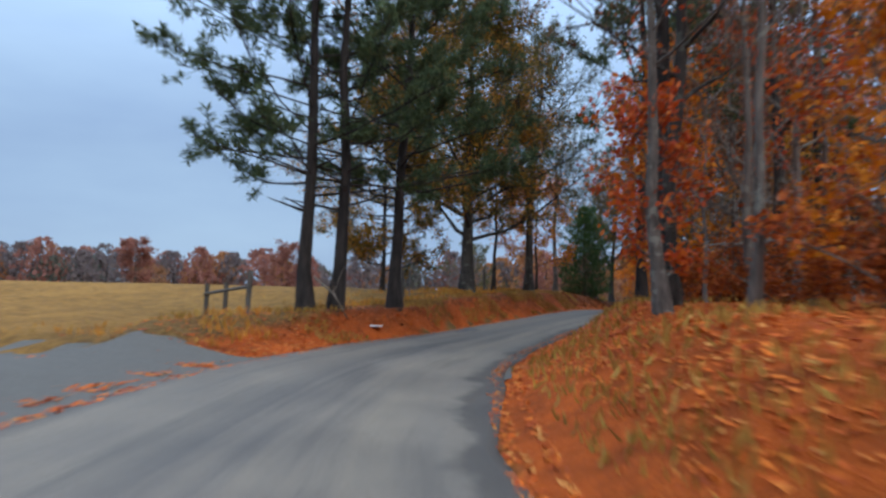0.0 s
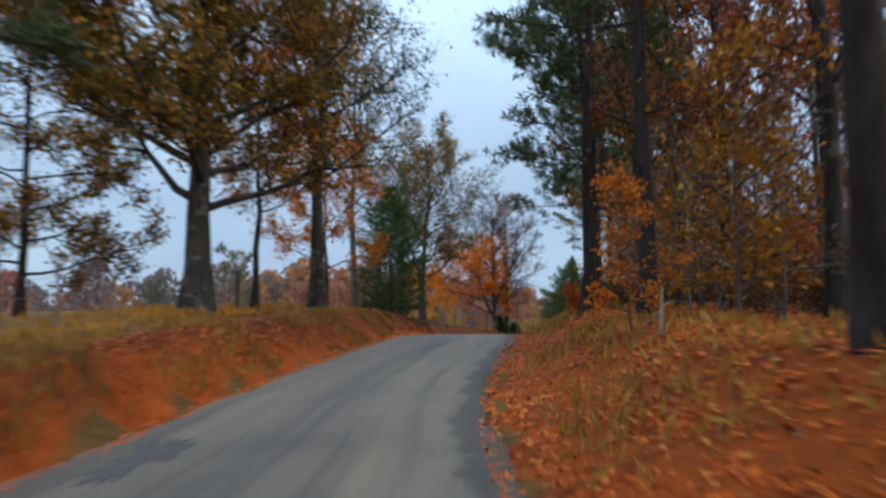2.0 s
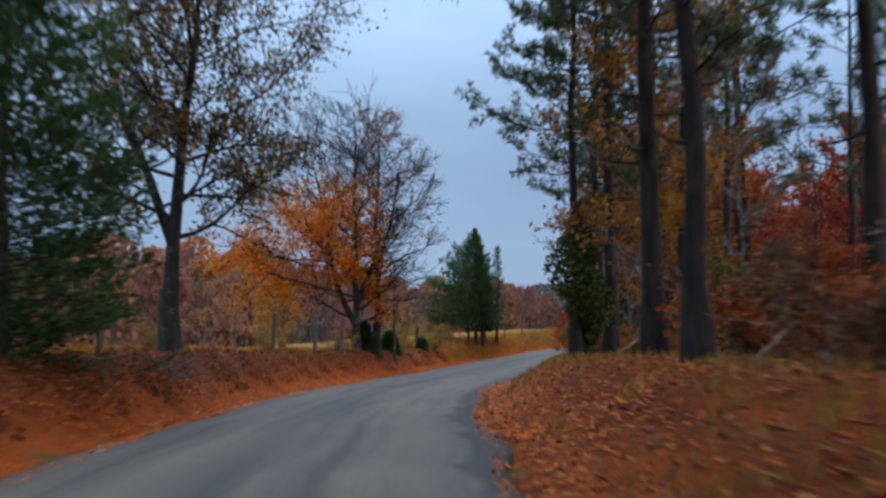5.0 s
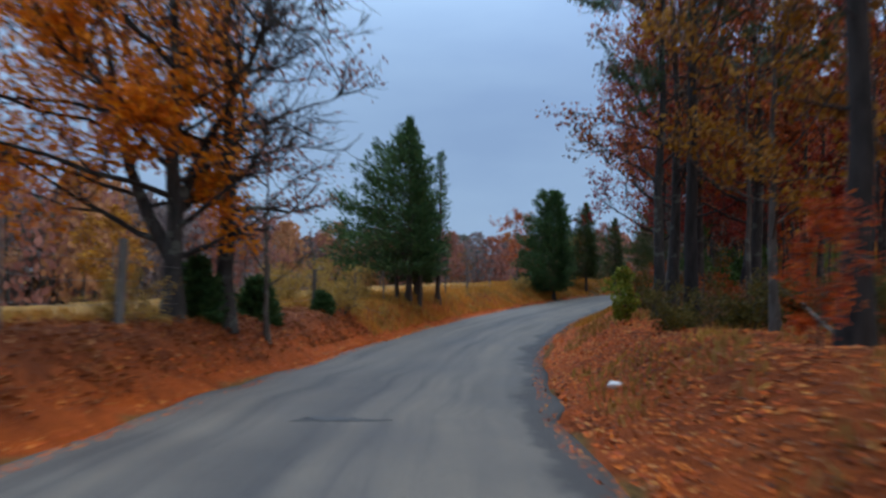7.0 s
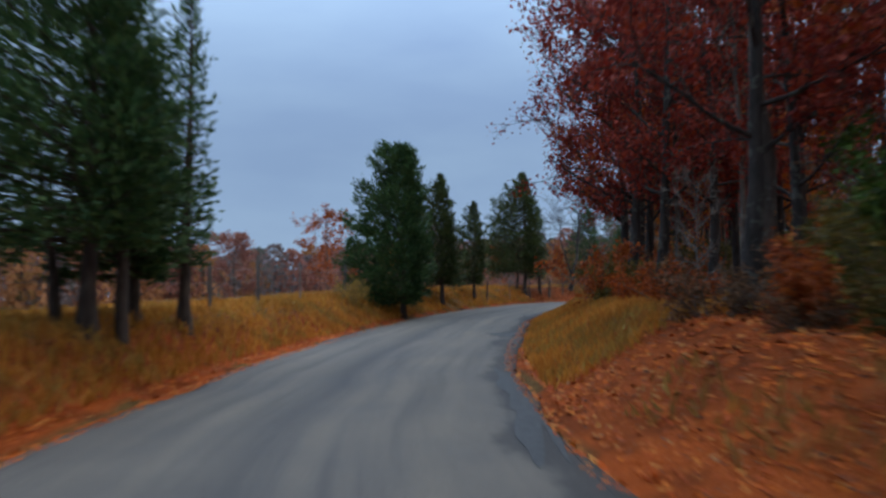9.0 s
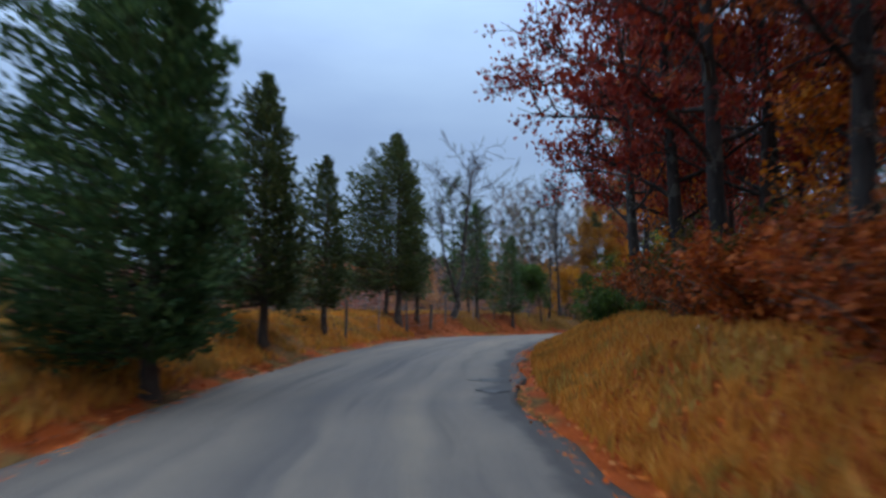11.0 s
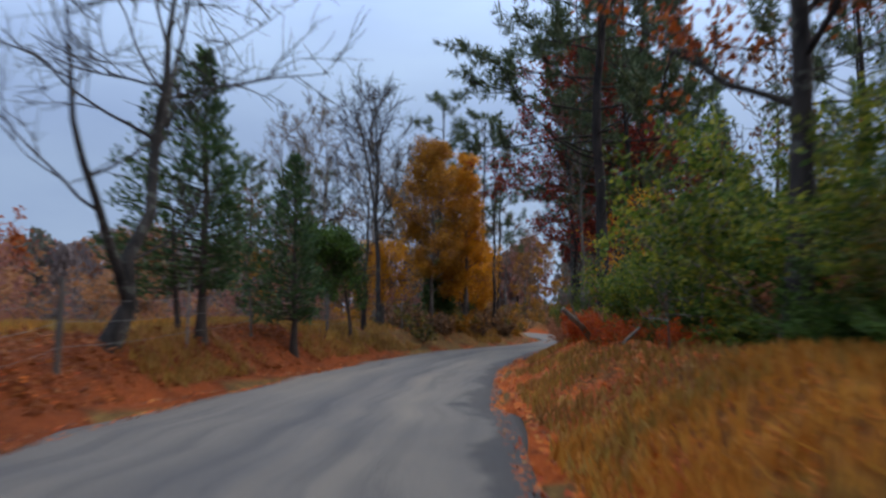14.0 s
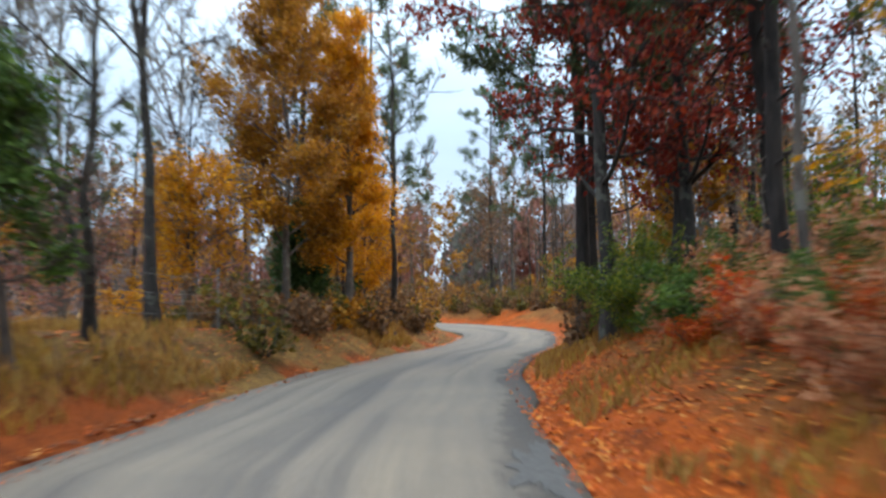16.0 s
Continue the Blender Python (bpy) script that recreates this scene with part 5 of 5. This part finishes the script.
# brush beyond the bend
def thicket(spots, tones, label, seed):
    rng = np.random.RandomState(seed)
    q = Quads()
    for k, (x, y, size) in enumerate(spots):
        wood, crown = bush(seed + k, 1.7 * size, 1.2 * size, 7, 330, 0.17, twiggy=3)
        base = np.array((x, y, float(height((x, y))[0]) - 0.05))
        for some, slot in ((wood, 0), (crown, 1 + rng.randint(len(tones)))):
            q.add(np.concatenate(some.v) + base, np.concatenate(some.f), slot)
    return tagged(new("brush", q.mesh("brush", [BARK_GREY] + [LEAF[t] for t in tones])), label, "brush", kind="stuff")


far_spots = []
for s in np.arange(156, 190, 0.7):
    for d in (rng.uniform(2.3, 4.6), -rng.uniform(4.0, 6.0)):
        far_spots.append((*spot(s, d)[:2], rng.uniform(0.5, 0.9)))
for _ in range(170):
    x, y = rng.uniform(116, 152), rng.uniform(82, 116)
    if abs(lane_coords((x, y))[1][0]) > 3.2:
        far_spots.append((x, y, rng.uniform(0.9, 1.6)))
for s in np.arange(146, 200, 0.8):
    x, y, _ = spot(s, -rng.uniform(4.4, 12))
    if x > 104 and lane_coords((x, y))[1][0] < -4:
        far_spots.append((x, y, rng.uniform(0.6, 1.0)))
thicket(far_spots, ["brown", "olive", "brown", "gold"], "brown and olive brush filling the woods past the bend", 900)

# brush whose muted tones carry painted haze
edge_spots = []
for s in np.arange(128, 172, 0.55):
    x, y, _ = spot(s, -rng.uniform(9.5, 26))
    edge_spots.append((x, y, rng.uniform(0.9, 1.9)))
thicket(edge_spots, ["dusty", "orange_dull", "mauve", "dusty"], "pink and tan brush along the field's far edge, haze painted into its colours", 1200)

# bare crowns behind the yellow maples; their pale bark colour stands in for haze
misty = tree_of("bare_tree", *broadleaf(238, 11.5, 0.085, 2.3, 0.34, 14, 8, 8, 0, rise=1.0, forks=((0.45, 1.2, 1.0),)), BARK_PALE, None, "grey bare tree with a haze of fine twigs", "tree", "bare trees behind the maples")
for x, y, scale in [(100.2, 107.5, 1.0), (106.5, 107.0, 1.0), (110.3, 106.0, 1.05), (113.6, 107.8, 1.1), (104.0, 111.5, 1.1)]:
    put(misty, x, y, rng.uniform(0, 360), scale)

# trees that close the view past the bend, on the field side
for s in np.arange(152, 215, 2.0):
    for d in (-rng.uniform(5, 9), -rng.uniform(9, 16), -rng.uniform(16, 26)):
        x, y, _ = spot(s + rng.uniform(-1, 1), d)
        if x > 112 and free(x, y, 1.8) and abs(lane_coords((x, y))[1][0]) > 4.6:
            taken.append((x, y))
            put([light_brown, light_bare, light_brown, light_pine, light_bare, light_gold][rng.randint(6)], x, y, rng.uniform(0, 360), rng.uniform(0.7, 1.0))

# ---- far woods round the fields, with distance haze put into the leaf colours ----
def far_woods(seed, line, depth, step, rows, low, high):
    rng = np.random.RandomState(seed)
    q = Quads()
    # greyed tones of narrow range stand in for haze over the crowns
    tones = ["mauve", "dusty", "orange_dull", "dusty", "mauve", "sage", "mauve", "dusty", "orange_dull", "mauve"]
    pts = np.array(line, float)
    run = np.r_[0, np.cumsum(np.hypot(*np.diff(pts, axis=0).T))]
    for row in range(rows):
        for u in np.arange(0, run[-1], step):
            u += rng.uniform(-0.5, 0.5) * step
            x, y = np.interp(u, run, pts[:, 0]), np.interp(u, run, pts[:, 1])
            x, y = x + rng.normal() * 3, y + row * depth + rng.normal() * 3
            z = float(height((x, y))[0])
            h, slot = rng.uniform(low, high), rng.randint(len(tones))
            w = h * rng.uniform(0.26, 0.40)
            q.tube([(x, y, z - 0.3), (x + rng.normal() * 0.3, y, z + h * 0.85)], [0.22, 0.05], 4, len(tones))
            n = 560
            a, t = rng.uniform(0, 6.28, n), rng.uniform(0, 1, n) ** 0.9
            r = w * np.sin(np.pi * np.clip(0.18 + 0.80 * t, 0, 1)) ** 0.6 * rng.uniform(0.3, 1.05, n)
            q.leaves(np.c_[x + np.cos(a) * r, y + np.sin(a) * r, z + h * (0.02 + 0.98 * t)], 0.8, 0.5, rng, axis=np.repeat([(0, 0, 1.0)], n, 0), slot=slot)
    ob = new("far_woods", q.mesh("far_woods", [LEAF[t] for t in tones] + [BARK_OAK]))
    return tagged(ob, "far autumn woods along the edge of the fields, haze painted into their colours", "woods", kind="stuff")


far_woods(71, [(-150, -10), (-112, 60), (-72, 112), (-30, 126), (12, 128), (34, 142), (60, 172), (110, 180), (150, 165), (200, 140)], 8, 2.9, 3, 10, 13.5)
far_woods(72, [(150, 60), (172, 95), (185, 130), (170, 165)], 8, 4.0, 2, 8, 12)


STRAW = leaf_material("straw_yellow_leaves", [(0.0, (0.36, 0.20, 0.045)), (0.5, (0.48, 0.29, 0.06)), (1.0, (0.58, 0.37, 0.09))], 0.45)
for n, (x, y, scale) in enumerate([(27.8, 79.0, 0.75), (25.6, 79.6, 0.6), (29.0, 82.4, 0.8), (30.2, 84.4, 0.9), (28.2, 84.6, 0.85), (31.8, 85.8, 0.7), (16.2, 66.8, 0.6), (12.0, 61.6, 0.55), (20.2, 71.6, 0.5), (46.0, 92.4, 0.5)]):
    plant("shrub", bush(240 + n, 1.9, 1.2, 16, 3200, 0.085), BARK_GREY, STRAW, "straw-yellow leafy shrub on the field edge", "shrub", x, y, 0, "field-edge shrubs", "foliage", scale)
plant("cedar_tree", cedar(146, 1.1, 0.55, 0.02, limbs=90, point=0.7, airy=1.4, radius=0.03), BARK_CEDAR, LEAF["cedar"], "knee-high young green cedar by the fence", "cedar tree", 27.0, 78.5, 0, "cedars along the fence", "crown", 0.6)

# ---- fence along the field ----
def fence_post(parent, x, y, h, r, lean, seed, material=None, z=None):
    rng = np.random.RandomState(seed)
    q = Quads()
    n = 5
    pts = np.stack([np.linspace(0, lean[0], n), np.linspace(0, lean[1], n), np.linspace(-0.3, h, n)], 1)
    q.tube(np.r_[pts, pts[-1:] + (0, 0, 0.004)], np.r_[r * rng.uniform(0.9, 1.08, n), 0.004], 8)
    ob = part("post", q.mesh("post", [material or POST], False), parent)
    ob.location = (x, y, float(height((x, y))[0]) if z is None else z)
    return ob, np.array((x + lean[0] * 0.9, y + lean[1] * 0.9, 0)) + np.array((0, 0, ob.location[2]))


def wire_fence(spots, label, seed, strands=(0.35, 0.7, 1.02)):
    rng = np.random.RandomState(seed)
    f = thing("wire_fence", label, "fence")
    tops = []
    for k, (x, y, h) in enumerate(spots):
        steel = k % 4 == 2
        tops.append(fence_post(f, x, y, h, 0.025 if steel else rng.uniform(0.055, 0.085) if k < 9 or k == 20 else rng.uniform(0.035, 0.05), rng.normal(size=2) * 0.03, seed + k, STEEL if steel else POST)[1])
    for z in strands:
        q = Quads()
        pts = []
        for a, b in zip(tops[:-1], tops[1:]):
            for u in np.linspace(0, 1, 5, endpoint=False):
                pts.append(a * (1 - u) + b * u + np.array((0, 0, z - 0.05 * math.sin(math.pi * u))))
        pts.append(tops[-1] + np.array((0, 0, z)))
        q.tube(pts, np.full(len(pts), 0.004), 4)
        part("wire", q.mesh("wire", [STEEL]), f)
    return f


rng = np.random.RandomState(52)
line = [spot(s + rng.uniform(-0.4, 0.4), float(np.interp(s, [60, 70, 80, 96, 106, 120, 140], [-5.4, -5.05, -5.3, -5.0, -5.3, -4.7, -4.9])) + rng.normal() * 0.08)[:2] + (rng.uniform(1.1, 1.4),) for s in list(np.arange(56.6, 103, 3.3)) + [106.5, 111.8, 120.3, 124.2, 127.4, 130.8, 134.0, 138.4, 142.5, 147.5, 151.5, 156.0]]
wire_fence(line, "weathered post-and-wire fence along the field", 300)
line = [(-2.0 - 0.0 * k, 33.5 + 4.2 * k, 1.25) for k in range(-2, 1)] + [(1.5, 40.2, 1.25), (4.4, 46.0, 1.25), (6.6, 51.0, 1.3), (9.0, 55.8, 1.3), (10.8, 59.8, 1.3)]
wire_fence(line, "weathered post-and-wire fence behind the oaks", 340)

gate = thing("post_and_rail", "three weathered posts with one loose rail", "fence")
for k, (x, y, h, lean) in enumerate([(-8.1, 24.9, 1.15, (0, 0)), (-7.1, 23.6, 1.2, (0.02, 0)), (-5.6, 20.6, 1.5, (0.06, 0))]):
    fence_post(gate, x, y, h, 0.075, lean, 380 + k)
q = Quads()
z0 = float(height((-8.1, 24.9))[0])
q.tube([(-8.2, 25.0, z0 + 0.8), (-6.8, 22.7, z0 + 0.92), (-5.5, 20.5, z0 + 1.02)], [0.05, 0.05, 0.045], 7)
part("rail", q.mesh("rail", [POST], False), gate)


# ---- fallen leaves and dry grass ----
def on_ground(n, seed, s_lo, s_hi, d_of):
    rng = np.random.RandomState(seed)
    s = rng.uniform(s_lo, s_hi, n) + S0
    d = d_of(rng, n, *edges_at(s))
    k = np.interp(s, LANE_S, np.arange(len(LANE_S)))
    i = np.clip(k.astype(int), 0, len(LANE) - 2)
    f = (k - i)[:, None]
    base = LANE[i, :2] * (1 - f) + LANE[i + 1, :2] * f
    xy = base + LANE_N[i] * d[:, None]
    return rng, xy, d


def leaf_litter(n, seed, d_of, label):
    rng, xy, d = on_ground(n, seed, -4, 172, d_of)
    ss, dd, zr = lane_coords(xy)
    e_l, e_r = edges_at(ss)
    c = (dd - e_l) / (e_r - e_l)
    onroad = (c > 0) & (c < 1)
    z = np.where(onroad, zr + 0.035 * (1 - (2 * c - 1) ** 2) + 0.012, height(xy) + 0.03)
    q = Quads()
    keep = rng.uniform(size=len(xy)) < np.interp(ss - S0, [98, 106, 122, 131], [1.0, 0.55, 0.55, 1.0])
    rusty = rng.uniform(size=len(xy)) < deep_at(ss, dd, e_l, e_r)
    for slot, some in enumerate((keep & ~rusty, keep & rusty)):
        q.leaves(np.c_[xy, z - 0.008][some], 0.10, 0.066, rng, slot=slot, flat=0.85)
    return tagged(new("leaf_litter", q.mesh("leaf_litter", [LITTER, LITTER_RUST])), label, "fallen leaves", kind="stuff")


leaf_litter(75000, 61, lambda r, n, lo, hi: hi - 0.2 + np.abs(r.normal(size=n)) * 2.6, "orange-brown fallen leaves on the wooded bank")
leaf_litter(45000, 62, lambda r, n, lo, hi: lo + 0.25 - np.abs(r.normal(size=n)) * 1.5, "orange-brown fallen leaves along the field verge")


def grass(n, seed, d_of, tall, label, s_lo=-4, s_hi=172, blade=None, gaps=-0.05):
    rng, xy, d = on_ground(n, seed, s_lo, s_hi, d_of)
    patchy = waves(xy, 6.0, seed) + 0.5 * waves(xy, 2.0, seed + 1)
    xy = xy[(patchy > gaps) & (side_road(xy) < 0.1)]
    z = height(xy)
    n = len(xy)
    q = Quads()
    up = np.repeat([(0, 0, 1.0)], n, 0)
    tuft = waves(xy, 2.6, seed + 7) + 0.7 * waves(xy, 0.9, seed + 8) + rng.normal(size=n) * 0.15 > 0.22
    for slot, some in enumerate((~tuft, tuft)):
        q.leaves(np.c_[xy, z + tall * 0.4][some], tall, 0.035, rng, axis=up[some], slot=slot)
    return tagged(new("dry_grass", q.mesh("dry_grass", [blade or GRASS, OLIVE])), label, "grass", kind="stuff")


grass(5500, 63, lambda r, n, lo, hi: hi + 0.4 + np.abs(r.normal(size=n)) * 2.2, 0.2, "tan and olive grass on the wooded bank", -4, 46, OLIVE)
grass(6000, 75, lambda r, n, lo, hi: hi + 0.5 + np.abs(r.normal(size=n)) * 2.2, 0.2, "thin brown weeds among the leaves on the wooded bank", 44, 92, WEEDS, 0.05)
grass(24000, 64, lambda r, n, lo, hi: lo - 0.3 - np.abs(r.normal(size=n)) * 2.6, 0.26, "dry tan grass along the field fence", 84, 128, None, -0.5)
grass(6000, 72, lambda r, n, lo, hi: lo - 2.4 - np.abs(r.normal(size=n)) * 3.0, 0.3, "dry tan grass under the field trees", 118, 172)


# ---- dead wood and small things on the banks ----
def dead_branch(points, radius, label, name="fallen_branch", twigs=3, seed=0):
    rng = np.random.RandomState(seed)
    pts = np.array(points, float)
    root = thing(name, label, "dead wood")
    root.location = pts[0]
    q = Quads()
    pts = pts - pts[0]
    q.tube(np.r_[pts[:1], pts, pts[-1:]], np.r_[0.004, np.linspace(radius, radius * 0.6, len(pts)), 0.004], 8)
    part("stem", q.mesh("stem", [DEADWOOD]), root)
    for _ in range(twigs):
        t = Quads()
        line = limb(rng, along_line(pts, rng.uniform(0.3, 0.95)), rng.normal(size=3) + np.array((0, 0, 0.4)), rng.uniform(0.4, 1.0), 4, 0.2, 0.0)
        t.tube(line, np.linspace(radius * 0.35, 0.006, len(line)), 5)
        part("twig", t.mesh("twig", [DEADWOOD]), root)
    return root


def on_bank(x, y, up=0.0):
    return (x, y, float(height((x, y))[0]) + up)


dead_branch([on_bank(81.6, 94.6, -0.1), on_bank(81.0, 94.95, 0.55), on_bank(80.4, 95.3, 1.15)], 0.075, "dead broken pole leaning out of the bushes", "leaning_pole", 1, 5)
for n, (x, y, dx, dy) in enumerate([(5.7, 18.6, 1.3, -0.9), (6.0, 18.9, 1.5, 0.2), (6.4, 19.6, 0.8, -1.2), (6.0, 20.2, 1.6, 0.6), (11.5, 31.5, 1.0, 0.8), (16.2, 47.0, 1.2, 0.4), (79.5, 94.2, 1.0, -0.6), (5.9, 25.0, 0.6, 0.9), (21.0, 55.2, 1.1, 0.3), (27.6, 63.6, 0.7, 1.0)]):
    dead_branch([on_bank(x, y, 0.04), on_bank(x + dx * 0.5, y + dy * 0.5, 0.25), on_bank(x + dx, y + dy, 0.5)], 0.03, "pale fallen branch on the leafy bank", "fallen_branch", 3, 20 + n)

pile = thing("brush_pile", "pile of dead grey brush on the bank", "brush pile")
pile.location = on_bank(11.3, 55.6)
rng = np.random.RandomState(77)
for k in range(70):
    q = Quads()
    a, r = rng.uniform(0, 6.28), rng.uniform(0, 1.25)
    way = np.array((math.cos(a + 1.4), math.sin(a + 1.4), rng.uniform(0.0, 0.8)))
    line = limb(rng, (math.cos(a) * r * 0.7, math.sin(a) * r, rng.uniform(0.0, 0.5) * (1 - 0.5 * r)), way, rng.uniform(0.5, 1.2), 4, 0.2, -0.05)
    q.tube(line, np.linspace(0.011, 0.004, len(line)), 4)
    part("stick", q.mesh("stick", [BARK_GREY]), pile)


def scrap(x, y, size, seed, thin=0.45):
    """A crumpled scrap of white litter."""
    rng = np.random.RandomState(seed)
    bm = bmesh.new()
    bmesh.ops.create_icosphere(bm, subdivisions=2, radius=size)
    for v in bm.verts:
        v.co *= 1 + rng.uniform(-0.25, 0.25)
        v.co.z *= thin
    me = bpy.data.meshes.new("litter_scrap")
    bm.to_mesh(me)
    bm.free()
    me.materials.append(PAPER)
    ob = tagged(new("litter_scrap", me), "crumpled white scrap of litter on the verge", "litter", "scraps of litter")
    ob.location = on_bank(x, y, size * 0.3)
    return ob


scrap(25.5, 65.7, 0.12, 1)
scrap(-2.15, 20.7, 0.2, 4, 0.15)
dead_branch([on_bank(-3.75, 20.2, 0.9), on_bank(-3.2, 20.1, 0.45), on_bank(-2.8, 20.0, 0.03)], 0.03, "dead limb leaning on the pine's foot", "fallen_branch", 2, 60)
scrap(*spot(108.5, 3.6)[:2], 0.10, 2)
scrap(*spot(116.0, 4.4)[:2], 0.10, 3)



def ivy(x, y, tall, wide, count, seed, leaf, label):
    """Leafy vines round a trunk."""
    rng = np.random.RandomState(seed)
    q, stem = Quads(), Quads()
    a, z = rng.uniform(0, 6.28, count), rng.uniform(0, 1, count)
    r = wide * (0.25 + 0.75 * np.sin(np.pi * z) * (0.6 + 0.4 * np.sin(9 * z + a))) * rng.uniform(0.3, 1.0, count)
    q.leaves(np.c_[np.cos(a) * r, np.sin(a) * r, 0.1 + tall * z], 0.11, 0.085, rng)
    stem.tube([(0.2, 0, -0.1), (0.24, 0.1, tall * 0.33), (0.15, 0.2, tall * 0.66), (0.1, 0.15, tall)], [0.03, 0.025, 0.02, 0.01], 5)
    ob = thing("ivy", label, "ivy")
    part("stem", stem.mesh("stem", [BARK_OAK]), ob)
    part("foliage", q.mesh("foliage", [leaf]), ob)
    ob.location = on_bank(x, y)
    return ob


ivy(21.6, 57.1, 3.9, 1.0, 6500, 91, LEAF["green"], "dark ivy climbing round a pine trunk")
ivy(31.7, 71.3, 1.3, 0.6, 800, 92, LEAF["lime"], "bright green vine massed on a bank trunk")

grass(26000, 65, lambda r, n, lo, hi: hi + 0.2 + np.abs(r.normal(size=n)) * 2.2, 0.24, "dry golden grass on the bank by the bend", 90, 131, None, -1.2)
grass(16000, 66, lambda r, n, lo, hi: lo - 0.45 - np.abs(r.normal(size=n)) * 2.0, 0.28, "dull weeds on the field bank by the bend", 136, 168, WEEDS)
grass(9000, 67, lambda r, n, lo, hi: lo - 0.2 - np.abs(r.normal(size=n)) * 1.3, 0.17, "short brown weeds on the field-side bank", 17, 46, WEEDS, 0.0)
grass(9000, 68, lambda r, n, lo, hi: hi + 0.3 + np.abs(r.normal(size=n)) * 1.6, 0.2, "thin brown weeds on the bank past the bend", 130, 168, WEEDS, 0.0)
grass(9000, 69, lambda r, n, lo, hi: lo - 2.2 - np.abs(r.normal(size=n)) * 2.2, 0.26, "thin tan grass under the fence behind the oaks", 22, 78, None, -0.1)
grass(5000, 70, lambda r, n, lo, hi: lo - 0.9 - np.abs(r.normal(size=n)) * 2.5, 0.22, "tan grass on the verge by the pines", -4, 20, None, -0.1)


def bracken(n, seed, s_lo, s_hi, label):
    """Dead fern and bramble in low loose mounds on the field-side bank."""
    rng, xy, d = on_ground(n, seed, s_lo, s_hi, lambda r, m, lo, hi: lo - 0.45 - r.uniform(0, 1, m) ** 1.3 * 2.6)
    mound = np.clip(0.3 + 1.2 * waves(xy, 2.4, seed) + 0.8 * waves(xy, 0.8, seed + 1), 0, 1)
    keep = rng.uniform(size=n) < 0.12 + 0.88 * mound
    z = height(xy) + 0.02 + rng.uniform(0, 1, n) ** 1.5 * 0.13 * mound
    q = Quads()
    q.leaves(np.c_[xy, z][keep], 0.10, 0.045, rng, flat=0.5)
    return tagged(new("bracken", q.mesh("bracken", [BRACKEN])), label, "dead bracken", kind="stuff")


bracken(24000, 73, 44, 84, "low loose mounds of dead rust-brown bracken on the bank")
bracken(16000, 74, 126, 146, "dead rust-brown bracken on the bank by the bend")
